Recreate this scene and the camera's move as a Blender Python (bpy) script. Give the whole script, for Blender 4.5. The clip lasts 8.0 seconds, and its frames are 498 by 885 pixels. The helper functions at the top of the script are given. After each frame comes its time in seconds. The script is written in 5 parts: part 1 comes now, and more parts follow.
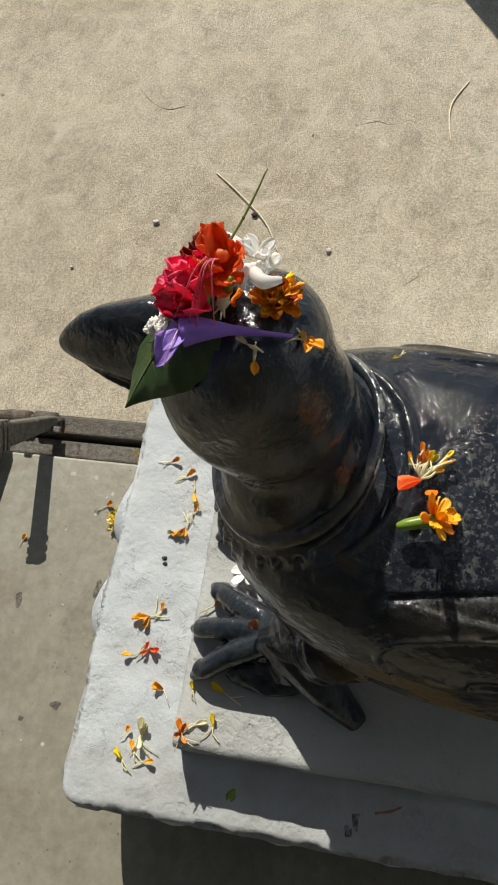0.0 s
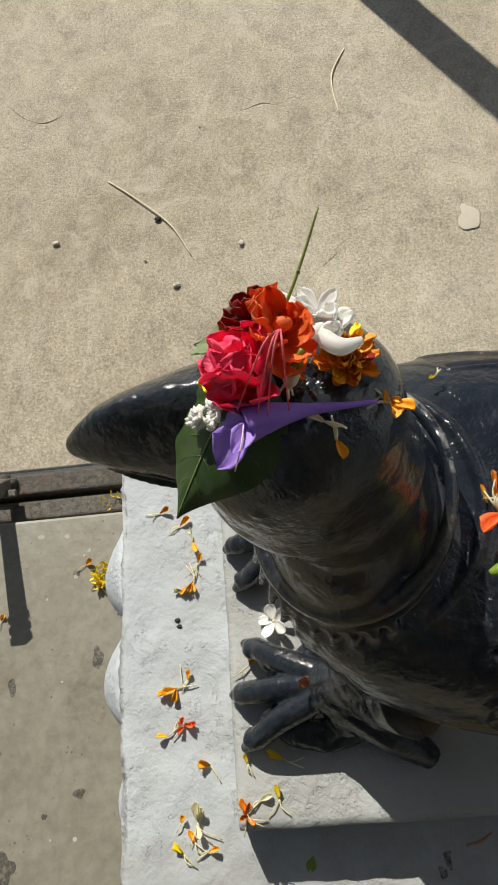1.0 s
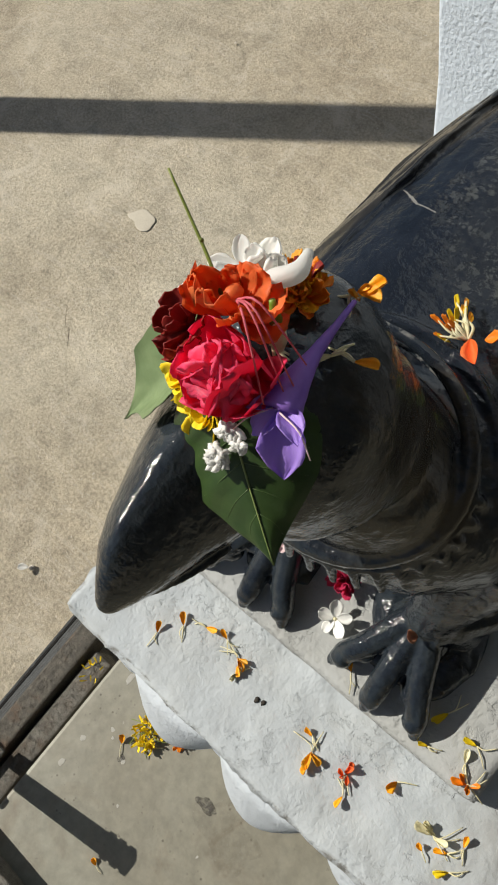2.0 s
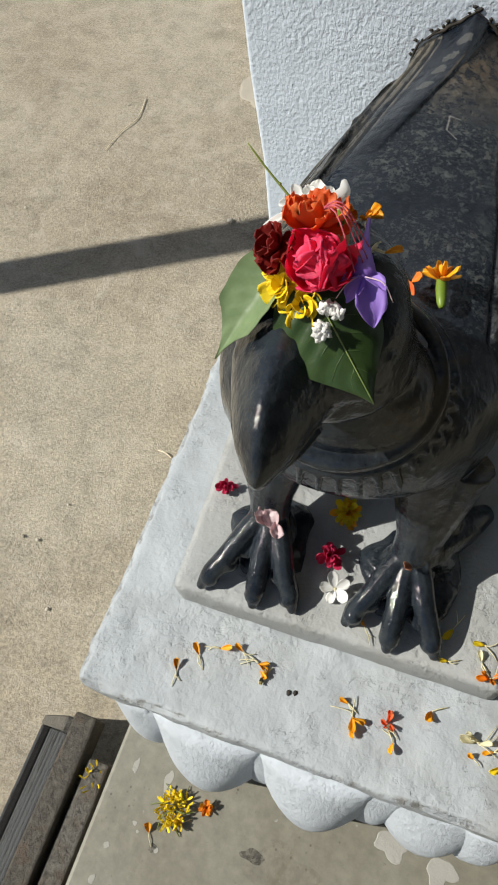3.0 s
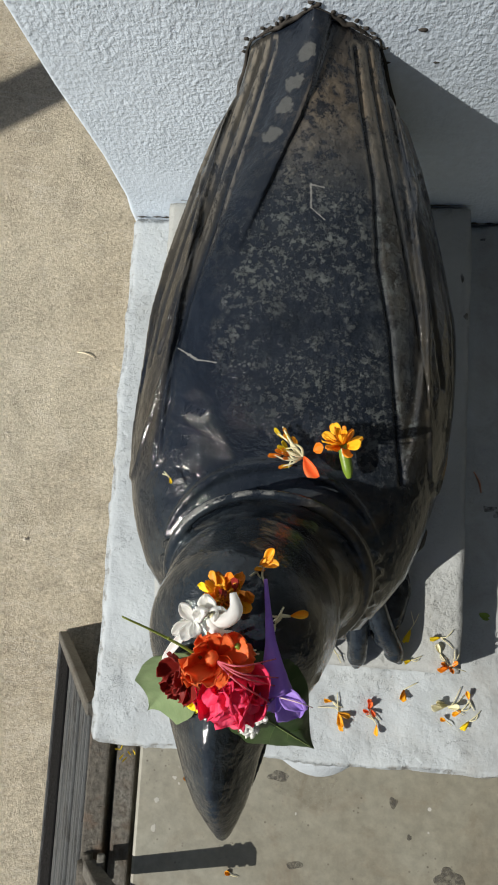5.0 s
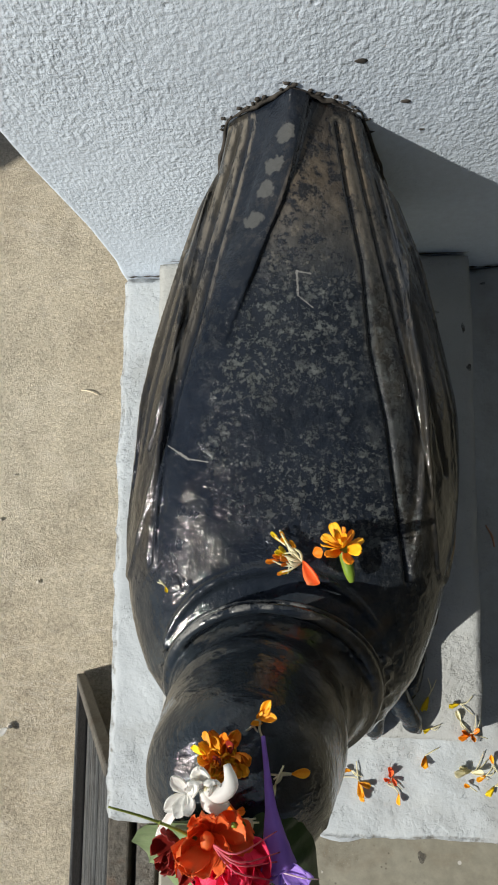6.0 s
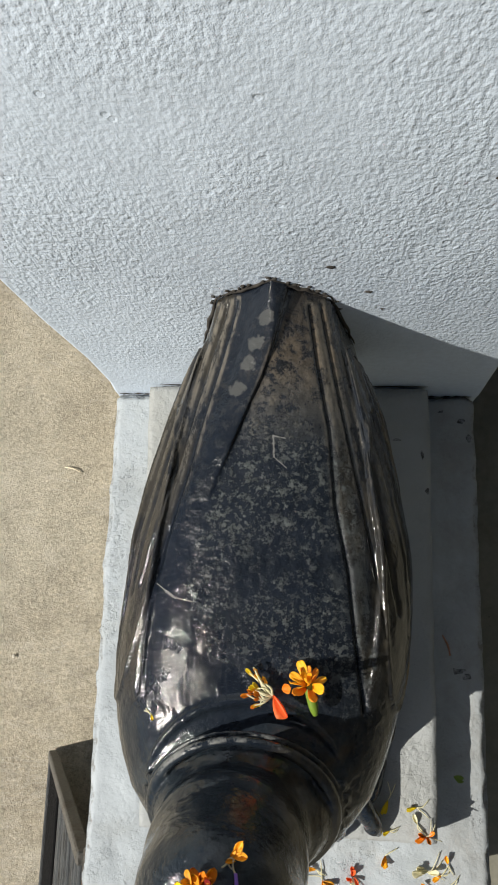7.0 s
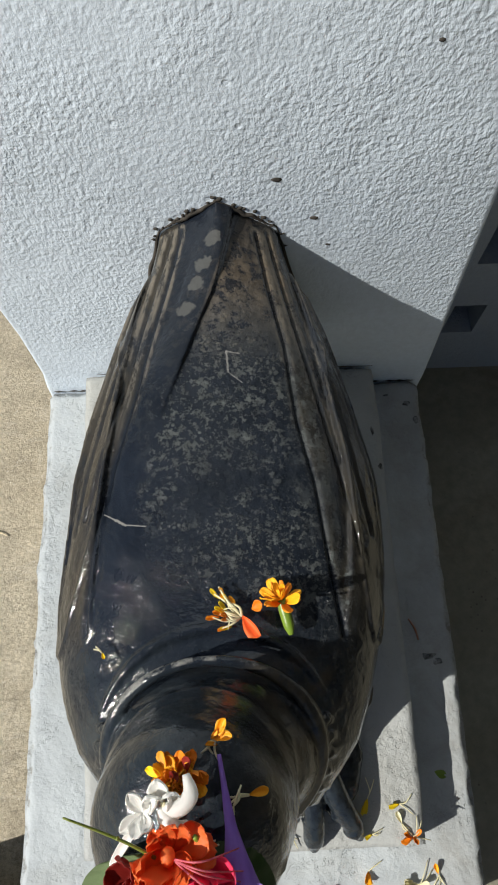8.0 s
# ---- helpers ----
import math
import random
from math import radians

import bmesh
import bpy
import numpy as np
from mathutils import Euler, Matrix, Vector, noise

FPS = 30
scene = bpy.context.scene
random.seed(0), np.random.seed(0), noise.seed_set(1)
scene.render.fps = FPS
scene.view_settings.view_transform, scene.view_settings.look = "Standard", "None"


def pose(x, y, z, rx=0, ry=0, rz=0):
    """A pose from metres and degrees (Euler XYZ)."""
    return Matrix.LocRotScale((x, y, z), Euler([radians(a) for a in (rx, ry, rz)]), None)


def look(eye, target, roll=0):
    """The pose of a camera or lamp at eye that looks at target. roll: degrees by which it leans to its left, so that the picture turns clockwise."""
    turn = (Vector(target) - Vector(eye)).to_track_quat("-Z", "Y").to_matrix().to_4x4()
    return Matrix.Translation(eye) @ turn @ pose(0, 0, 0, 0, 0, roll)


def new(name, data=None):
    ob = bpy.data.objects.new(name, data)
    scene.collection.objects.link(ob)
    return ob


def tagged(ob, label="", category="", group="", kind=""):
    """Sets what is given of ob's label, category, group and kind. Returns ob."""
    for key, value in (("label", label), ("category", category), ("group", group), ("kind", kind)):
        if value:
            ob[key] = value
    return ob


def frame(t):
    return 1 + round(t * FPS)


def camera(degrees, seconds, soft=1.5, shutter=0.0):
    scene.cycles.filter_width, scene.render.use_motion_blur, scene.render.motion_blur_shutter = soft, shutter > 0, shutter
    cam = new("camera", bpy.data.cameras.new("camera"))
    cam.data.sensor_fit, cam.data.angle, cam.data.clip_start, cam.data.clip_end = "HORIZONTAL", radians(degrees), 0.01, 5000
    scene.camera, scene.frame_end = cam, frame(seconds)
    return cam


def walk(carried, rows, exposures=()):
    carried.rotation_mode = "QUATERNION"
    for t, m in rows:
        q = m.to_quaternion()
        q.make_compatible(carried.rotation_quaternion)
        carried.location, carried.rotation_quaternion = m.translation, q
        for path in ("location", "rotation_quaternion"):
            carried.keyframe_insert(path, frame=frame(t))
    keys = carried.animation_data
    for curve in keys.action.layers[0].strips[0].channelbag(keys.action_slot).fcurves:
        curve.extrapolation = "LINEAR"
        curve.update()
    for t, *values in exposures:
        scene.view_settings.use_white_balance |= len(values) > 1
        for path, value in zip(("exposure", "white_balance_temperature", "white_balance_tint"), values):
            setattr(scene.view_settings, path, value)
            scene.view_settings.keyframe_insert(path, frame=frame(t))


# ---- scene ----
cam = camera(39.1, 8.0, soft=1.9)
PATH = [
    (0, (0.213, 0.179, 1.923), (-0.608, -0.147, 0.129), -14.2),
    (0.5, (0.15, 0.125, 1.884), (-0.598, -0.176, 0.054), -17.6),
    (1, (0.138, 0.094, 1.887), (-0.665, -0.029, 0.059), -13.9),
    (1.2, (0.159, 0.065, 1.909), (-0.697, -0.013, 0.103), -16.8),
    (2.3, (0.066, -0.009, 1.833), (-0.508, 0.486, -0.018), -22.0),
    (2.5, (0.056, -0.043, 1.838), (-0.457, 0.601, 0.015), -14.9),
    (3, (0.059, -0.188, 1.907), (-0.394, 0.683, 0.165), -9.3),
    (3.5, (0.059, -0.259, 1.948), (-0.422, 0.607, 0.211), -17.7),
    (4, (0.002, -0.138, 1.919), (-0.288, 0.54, 0.06), -17.3),
    (4.5, (-0.005, 0.062, 1.967), (-0.174, 0.377, 0.0), -23.2),
    (5, (0.021, 0.162, 2.001), (-0.166, 0.405, 0.025), -34.4),
    (5.2, (0.028, 0.178, 2.013), (-0.188, 0.456, 0.044), -35.9),
    (6.3, (0.036, 0.263, 1.981), (-0.19, 0.51, 0.009), -42.5),
    (6.5, (0.04, 0.276, 2.005), (-0.158, 0.607, 0.042), -31.2),
    (7, (0.037, 0.312, 2.085), (-0.123, 0.714, 0.133), -20.4),
    (7.5, (0.041, 0.297, 2.115), (-0.078, 0.838, 0.193), -11.8),
    (8, (0.01, 0.158, 1.996), (0.056, 0.856, 0.123), 1.5),
]
walk(cam, [(t, look(eye, target, roll)) for t, eye, target, roll in PATH],
     exposures=((0.0, 0.14, 6850, 10), (1.2, 0.10, 6800, 10), (2.5, 0.02, 6650, 10), (3.0, 0.02, 6550, 10), (4.5, 0.00, 6550, 10), (6.5, 0.06, 6550, 10), (7.5, 0.06, 6550, 10), (8.0, 0.10, 6550, 10)))

# ---- levels of the place, in metres ----
SLAB, STEP, PLAT = 1.056, 1.109, 0.772
SUN = Vector((1.0, 0.38, -0.95)).normalized()

# ---- light ----
world = bpy.data.worlds.new("world")
scene.world = world
world.use_nodes = True
wn = world.node_tree
sky = wn.nodes.new("ShaderNodeTexSky")
sky.sky_type, sky.sun_disc = "NISHITA", False
sky.sun_elevation = math.asin(-SUN.z)
sky.sun_rotation = math.atan2(-SUN.x, -SUN.y) % (2 * math.pi)
sky.altitude, sky.air_density, sky.dust_density, sky.ozone_density = 200, 1.0, 1.5, 1.0
wn.nodes["Background"].inputs["Strength"].default_value = 0.050
wn.links.new(sky.outputs[0], wn.nodes["Background"].inputs["Color"])
sun = new("sun", bpy.data.lights.new("sun", "SUN"))
sun.data.energy, sun.data.angle, sun.data.color = 5.0, radians(0.53), (0.985, 0.955, 0.885)
sun.matrix_world = look((0, 0, 6), Vector((0, 0, 6)) + SUN)


# ---- materials ----
class Mat:
    """A node material being put together."""

    def __init__(self, name, rough=0.6, metal=0.0, coords="Object"):
        self.m = bpy.data.materials.new(name)
        self.m.use_nodes = True
        self.t = self.m.node_tree
        self.b = self.t.nodes["Principled BSDF"]
        self.b.inputs["Roughness"].default_value = rough
        self.b.inputs["Metallic"].default_value = metal
        self.co = self.add("ShaderNodeTexCoord").outputs[coords]

    def add(self, kind, **values):
        n = self.t.nodes.new(kind)
        for k, v in values.items():
            n.inputs[k.replace("_", " ")].default_value = v
        return n

    def link(self, a, b):
        self.t.links.new(a, b)

    def noise(self, scale, detail=4.0, rough=0.55, stretch=None, distortion=0.0):
        n = self.add("ShaderNodeTexNoise", Scale=scale, Detail=detail, Roughness=rough, Distortion=distortion)
        src = self.co
        if stretch:
            mp = self.add("ShaderNodeMapping")
            mp.inputs["Scale"].default_value = stretch
            self.link(self.co, mp.inputs[0])
            src = mp.outputs[0]
        self.link(src, n.inputs["Vector"])
        return n.outputs[0]

    def cells(self, scale, feature="F1", jitter=1.0):
        n = self.add("ShaderNodeTexVoronoi", Scale=scale)
        n.feature = feature
        n.inputs["Randomness"].default_value = jitter
        self.link(self.co, n.inputs["Vector"])
        return n.outputs["Distance"]

    def ramp(self, fac, *stops):
        r = self.add("ShaderNodeValToRGB")
        e = r.color_ramp.elements
        while len(e) < len(stops):
            e.new(0.5)
        for s, (p, c) in zip(e, stops):
            s.position = p
            s.color = (*c, 1) if isinstance(c, tuple) else (c, c, c, 1)
        self.link(fac, r.inputs[0])
        return r.outputs[0]

    def mix(self, fac, a, b, how="MIX"):
        n = self.t.nodes.new("ShaderNodeMix")
        n.data_type, n.blend_type = "RGBA", how
        for sock, v in ((n.inputs[0], fac), (n.inputs[6], a), (n.inputs[7], b)):
            if isinstance(v, bpy.types.NodeSocket):
                self.link(v, sock)
            else:
                sock.default_value = v if isinstance(v, float) else (*v, 1)
        return n.outputs[2]

    def calc(self, how, a, b=0.0, c=0.0):
        n = self.t.nodes.new("ShaderNodeMath")
        n.operation = how
        for sock, v in zip(n.inputs, (a, b, c)):
            if isinstance(v, bpy.types.NodeSocket):
                self.link(v, sock)
            else:
                sock.default_value = v
        return n.outputs[0]

    def axis(self):
        n = self.add("ShaderNodeSeparateXYZ")
        self.link(self.co, n.inputs[0])
        return n.outputs

    def normal_z(self):
        g, n = self.add("ShaderNodeNewGeometry"), self.add("ShaderNodeSeparateXYZ")
        self.link(g.outputs["Normal"], n.inputs[0])
        return n.outputs[2]

    def random(self):
        return self.add("ShaderNodeObjectInfo").outputs["Random"]

    def color(self, c):
        if isinstance(c, tuple):
            self.b.inputs["Base Color"].default_value = (*c, 1)
        else:
            self.link(c, self.b.inputs["Base Color"])
        return self

    def gloss(self, r):
        self.link(r, self.b.inputs["Roughness"])
        return self

    def bump(self, height, dist, strength=1.0):
        n = self.add("ShaderNodeBump", Strength=strength, Distance=dist)
        self.link(height, n.inputs["Height"])
        old = self.b.inputs["Normal"]
        if old.is_linked:
            self.link(old.links[0].from_socket, n.inputs["Normal"])
        self.link(n.outputs[0], old)
        return self


def concrete_ground():
    k = Mat("concrete_ground", 0.9)
    big = k.ramp(k.noise(0.9, 5, 0.6), (0.35, (0.388, 0.332, 0.242)), (0.5, (0.452, 0.398, 0.299)), (0.68, (0.511, 0.463, 0.360)))
    mid = k.ramp(k.noise(11, 8, 0.74, distortion=0.5), (0.32, 0.74), (0.50, 1.0), (0.70, 1.16))
    grain = k.ramp(k.noise(105, 6, 0.75), (0.38, 0.72), (0.5, 1.01), (0.62, 1.24))
    c = k.mix(1.0, k.mix(1.0, big, mid, "MULTIPLY"), grain, "MULTIPLY")
    sand = k.ramp(k.noise(300, 3, 0.7), (0.32, 0.78), (0.5, 1.0), (0.70, 1.18))
    c = k.mix(1.0, c, sand, "MULTIPLY")
    # pale scuffs, worn trowel marks, darker damp patches, embedded grit
    pale = k.ramp(k.noise(5.5, 9, 0.78, distortion=0.9), (0.53, 0.0), (0.64, 0.62))
    c = k.mix(pale, c, (0.60, 0.545, 0.440))
    trowel = k.ramp(k.noise(12, 8, 0.75, stretch=(0.35, 1.0, 1.0), distortion=1.4), (0.55, 0.0), (0.59, 0.30), (0.63, 0.0))
    c = k.mix(trowel, c, (0.66, 0.61, 0.52))
    grit = k.ramp(k.cells(70), (0.0, 1.0), (0.12, 1.0), (0.20, 0.0))
    pick = k.ramp(k.noise(19, 2), (0.56, 0.0), (0.62, 0.8))
    c = k.mix(k.calc("MULTIPLY", grit, pick), c, (0.62, 0.58, 0.50))
    speck = k.ramp(k.noise(55, 5, 0.75), (0.66, 0.0), (0.70, 0.6))
    c = k.mix(speck, c, (0.20, 0.16, 0.12))
    dark = k.ramp(k.noise(2.3, 7, 0.72, distortion=0.8), (0.56, 0.0), (0.70, 0.26))
    k.color(k.mix(dark, c, (0.26, 0.215, 0.155)))
    k.bump(k.noise(16, 9, 0.75), 0.009, 0.5)
    rough = k.ramp(k.noise(2.2, 4, 0.6), (0.36, 0.35), (0.60, 1.0))
    k.bump(k.calc("MULTIPLY", rough, k.noise(72, 6, 0.8)), 0.011, 0.7)
    k.bump(k.noise(190, 4, 0.75), 0.004, 0.8)
    return k.m


def cement_floor():
    k = Mat("cement_floor", 0.6)
    c = k.ramp(k.noise(2.6, 6, 0.6, distortion=0.5), (0.32, (0.172, 0.158, 0.122)), (0.48, (0.212, 0.200, 0.154)), (0.66, (0.252, 0.247, 0.200)))
    rust = k.ramp(k.noise(5.5, 6, 0.65, distortion=1.0), (0.56, 0.0), (0.70, 0.6))
    c = k.mix(rust, c, (0.150, 0.115, 0.075))
    mark = k.calc("MULTIPLY", k.ramp(k.cells(85), (0.06, 1.0), (0.20, 0.0)), k.ramp(k.noise(15, 3), (0.57, 0.0), (0.62, 0.85)))
    c = k.mix(mark, c, (0.070, 0.058, 0.042))
    grime_darken = k.ramp(k.noise(75, 6, 0.75), (0.655, 0.0), (0.69, 0.6))
    c = k.mix(grime_darken, c, (0.100, 0.085, 0.062))
    fine = k.ramp(k.noise(60, 5, 0.65), (0.3, 0.82), (0.7, 1.12))
    c = k.mix(1.0, c, fine, "MULTIPLY")
    spot = k.ramp(k.cells(26), (0.0, 1.0), (0.07, 1.0), (0.09, 0.0))
    some = k.ramp(k.noise(9, 2), (0.60, 0.0), (0.63, 1.0))
    k.color(k.mix(k.calc("MULTIPLY", spot, some), c, (0.42, 0.41, 0.38)))
    k.gloss(k.ramp(k.noise(8, 5), (0.3, 0.42), (0.7, 0.72)))
    k.bump(k.noise(24, 6, 0.6), 0.003, 0.5)
    return k.m


def stucco(name, tint):
    k = Mat(name, 0.75)
    c = k.ramp(k.noise(5, 5, 0.6), (0.3, tuple(v * 0.90 for v in tint)), (0.7, tint))
    fine = k.ramp(k.noise(110, 4, 0.6), (0.3, 0.93), (0.7, 1.04))
    k.color(k.mix(1.0, c, fine, "MULTIPLY"))
    worked = k.ramp(k.noise(4.5, 3, 0.5), (0.36, 0.45), (0.62, 1.0))
    k.bump(k.calc("MULTIPLY", worked, k.noise(230, 2, 0.5, stretch=(1.0, 1.0, 0.8))), 0.0040, 0.46)
    k.bump(k.calc("MULTIPLY", worked, k.noise(105, 4, 0.55, distortion=0.3)), 0.0045, 0.36)
    pit = k.ramp(k.cells(34), (0.0, 0.0), (0.07, 0.0), (0.12, 1.0))
    k.bump(pit, 0.0015, 0.35)
    k.bump(k.noise(9, 4, 0.5), 0.010, 0.2)
    return k.m


def limewash(name, paint, bare, cover, pits=0.0025, edges=0.0, grime_darken=0.0):
    """White paint brushed over cement, rubbed off in patches."""
    k = Mat(name, 0.8)
    c = k.ramp(k.noise(9, 6, 0.65), (0.3, tuple(v * 0.88 for v in paint)), (0.65, paint))
    worn = k.ramp(k.noise(7.5, 9, 0.72, distortion=0.35), (cover, 0.0), (cover + 0.26, 0.40))
    c = k.mix(worn, c, k.ramp(k.noise(45, 5, 0.7), (0.3, tuple(v * 0.85 for v in bare)), (0.7, bare)))
    specks = k.ramp(k.noise(85, 5, 0.75), (0.69, 0.0), (0.73, 0.35))
    c = k.mix(specks, c, (0.24, 0.235, 0.22))
    side = k.ramp(k.normal_z(), (0.55, 1.0), (0.93, 0.0))
    # broken arrises show the dark aggregate
    lip = k.calc("MULTIPLY", k.ramp(k.normal_z(), (0.05, 0.0), (0.25, 1.0), (0.80, 1.0), (0.95, 0.0)), k.ramp(k.noise(60, 7, 0.75), (0.50, 0.0), (0.60, edges)))
    c = k.mix(lip, c, (0.200, 0.190, 0.165))
    if grime_darken:  # dirt on the slab's outer strip, deepened to stand in for shade
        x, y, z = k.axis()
        shade_dirt = k.calc("MULTIPLY", k.ramp(x, (0.205, 0.0), (0.235, 1.0)), k.ramp(k.noise(14, 8, 0.74, distortion=0.4), (0.34, 0.25), (0.60, 1.0)))
        c = k.mix(k.calc("MULTIPLY", shade_dirt, grime_darken), c, (0.215, 0.200, 0.170))
    k.color(c)
    k.bump(k.calc("MULTIPLY", side, k.noise(75, 7, 0.75)), pits * 2.4, 0.9)
    k.bump(k.noise(24, 8, 0.62), pits * 1.8, 0.6)
    k.bump(k.ramp(k.noise(13, 5, 0.6, distortion=0.3), (0.30, 0.0), (0.50, 1.0)), pits * 0.6, 0.6)
    worked = k.ramp(k.noise(7, 4, 0.6), (0.42, 0.0), (0.60, 1.0))
    k.bump(k.calc("MULTIPLY", worked, k.ramp(k.noise(70, 6, 0.65), (0.36, 0.0), (0.50, 1.0))), pits * 0.38, 0.6)
    k.bump(k.noise(140, 4, 0.6), pits * 0.8, 0.5)
    # small craters where the coat has broken away
    hole = k.calc("MULTIPLY", k.ramp(k.noise(115, 6, 0.7), (0.52, 0.0), (0.60, 1.0)), k.ramp(k.noise(12, 5, 0.7), (0.53, 0.0), (0.58, 1.0)))
    k.bump(k.calc("SUBTRACT", 1.0, hole), pits * 0.32, 0.7)
    return k.m


SPOTS = ((-0.002, 0.566), (-0.0135, 0.5415), (-0.0190, 0.522), (-0.0295, 0.497))


def black_gloss():
    """Thick black oil paint on carved stone: wet gloss, dulled and rubbed to the stone on the back."""
    k = Mat("black_gloss_paint", 0.2)
    x, y, z = k.axis()
    up = k.normal_z()
    base = k.ramp(k.noise(16, 6, 0.6), (0.32, (0.0056, 0.0082, 0.0128)), (0.70, (0.0120, 0.0160, 0.0236)))
    grey = k.calc("MULTIPLY", k.ramp(y, (0.16, 1.0), (0.22, 0.0)), k.ramp(k.noise(34, 7, 0.72), (0.40, 0.15), (0.62, 0.9)))
    base = k.mix(grey, base, (0.029, 0.037, 0.043))
    # brown patches on the flank and the side of the neck
    flank = k.calc("MULTIPLY", k.ramp(x, (0.030, 0.0), (0.075, 1.0)), k.ramp(k.calc("SUBTRACT", z, 0.7), (0.49, 0.0), (0.53, 1.0), (0.645, 1.0), (0.675, 0.0)))
    flank = k.calc("MULTIPLY", flank, k.ramp(y, (0.15, 0.15), (0.20, 1.0)))
    flank = k.calc("MAXIMUM", flank, k.calc("MULTIPLY", k.ramp(x, (0.005, 0.0), (0.035, 0.24)), k.calc("MULTIPLY", k.ramp(k.calc("SUBTRACT", z, 1.0), (0.40, 0.0), (0.44, 1.0)), k.ramp(y, (0.05, 0.0), (0.09, 1.0), (0.18, 1.0), (0.2, 0.0)))))
    brown = k.calc("MULTIPLY", k.calc("MULTIPLY", flank, k.ramp(y, (0.30, 1.0), (0.42, 0.25))), k.ramp(k.noise(17, 7, 0.7, distortion=0.6), (0.40, 0.0), (0.54, 0.85)))
    base = k.mix(brown, base, (0.190, 0.122, 0.036))
    # olive-brown stone rubbed bare along the feathers outside the back's borders
    side = k.add("ShaderNodeAttribute")
    side.attribute_name = "flank"
    olive = k.calc("MULTIPLY", side.outputs["Fac"], k.ramp(k.noise(30, 8, 0.72, stretch=(1, 0.3, 1)), (0.40, 0.05), (0.60, 0.60)))
    base = k.mix(olive, base, (0.060, 0.051, 0.034))
    # rubbed top of the back, from the shoulders to the tail, between its two border lines
    top = k.ramp(up, (0.72, 0.0), (0.92, 1.0))
    left = k.ramp(k.calc("MULTIPLY", k.calc("ADD", x, k.calc("MULTIPLY", y, 0.30)), 4.0), (0.06, 0.0), (0.24, 1.0))
    along = k.calc("MULTIPLY", left, k.ramp(k.calc("ADD", y, k.calc("MULTIPLY", x, 0.5)), (0.210, 0.0), (0.30, 1.0)))
    low = k.ramp(k.calc("SUBTRACT", 1.5, z), (0.0, 1.0), (0.085, 1.0), (0.11, 0.0))
    across = k.calc("SUBTRACT", k.calc("SUBTRACT", x, k.calc("MULTIPLY", k.calc("SUBTRACT", y, 0.414), 0.355)), -0.043)
    inside = k.ramp(k.calc("MULTIPLY", across, 20.0), (0.0, 0.0), (0.10, 1.0))
    border = k.calc("ADD", x, k.calc("MULTIPLY", k.calc("SUBTRACT", y, 0.28), 0.13))
    within = k.ramp(border, (0.098, 1.0), (0.104, 0.0))
    zone = k.calc("MULTIPLY", k.calc("MULTIPLY", top, along), k.calc("MULTIPLY", low, within))
    wide = k.ramp(k.noise(13, 6, 0.7), (0.40, 0.08), (0.53, 1.0))
    film = k.ramp(k.noise(26, 8, 0.7, distortion=0.4), (0.50, 0.0), (0.66, 0.06))
    flake = k.ramp(k.noise(105, 8, 0.78), (0.540, 0.0), (0.565, 1.0))
    crumb = k.ramp(k.noise(230, 4, 0.65), (0.55, 0.0), (0.60, 0.6))
    chip = k.calc("MULTIPLY", k.ramp(k.calc("ADD", k.cells(115), k.calc("MULTIPLY", k.noise(160, 5, 0.7), 0.35)), (0.30, 1.0), (0.38, 0.0)), k.ramp(k.noise(16, 3), (0.52, 0.0), (0.56, 1.0)))
    ragged = k.calc("MULTIPLY", wide, k.calc("MAXIMUM", k.calc("MAXIMUM", film, flake), k.calc("MAXIMUM", crumb, chip)))
    right = k.calc("MULTIPLY", k.ramp(border, (0.055, 0.0), (0.085, 1.0)), k.ramp(k.noise(48, 8, 0.72), (0.45, 0.0), (0.60, 0.45)))
    dust = k.calc("MULTIPLY", zone, k.calc("MAXIMUM", ragged, right))
    tail = k.ramp(y, (0.43, 0.0), (0.53, 1.0))
    cover = k.ramp(k.noise(62, 9, 0.78), (0.455, 0.10), (0.50, 0.95))
    dust = k.calc("MULTIPLY", dust, k.calc("ADD", k.calc("MULTIPLY", inside, 0.85), 0.15))
    dust = k.calc("MAXIMUM", dust, k.calc("MULTIPLY", k.calc("MULTIPLY", zone, tail), k.calc("MULTIPLY", cover, inside)))
    stone = k.mix(tail, (0.074, 0.082, 0.080), (0.112, 0.090, 0.066))
    stone = k.mix(1.0, stone, k.ramp(k.noise(110, 6, 0.75), (0.3, 0.5), (0.7, 1.5)), "MULTIPLY")
    c = k.mix(dust, base, stone)
    # pale scratches in the paint
    def scratch(a, b, wide):
        px, py = k.calc("SUBTRACT", x, a[0]), k.calc("SUBTRACT", y, a[1])
        ax, ay = b[0] - a[0], b[1] - a[1]
        t = k.calc("DIVIDE", k.calc("ADD", k.calc("MULTIPLY", px, ax), k.calc("MULTIPLY", py, ay)), ax * ax + ay * ay)
        t = k.calc("MINIMUM", k.calc("MAXIMUM", t, 0.0), 1.0)
        qx, qy = k.calc("SUBTRACT", px, k.calc("MULTIPLY", t, ax)), k.calc("SUBTRACT", py, k.calc("MULTIPLY", t, ay))
        d = k.calc("SQRT", k.calc("ADD", k.calc("MULTIPLY", qx, qx), k.calc("MULTIPLY", qy, qy)))
        d = k.calc("ADD", d, k.calc("MULTIPLY", k.calc("SUBTRACT", fray, 0.5), wide * 3.0))
        return k.ramp(k.calc("MULTIPLY", d, 0.5 / wide), (0.30, 0.9), (0.5, 0.0))
    fray = k.noise(260, 5, 0.7)
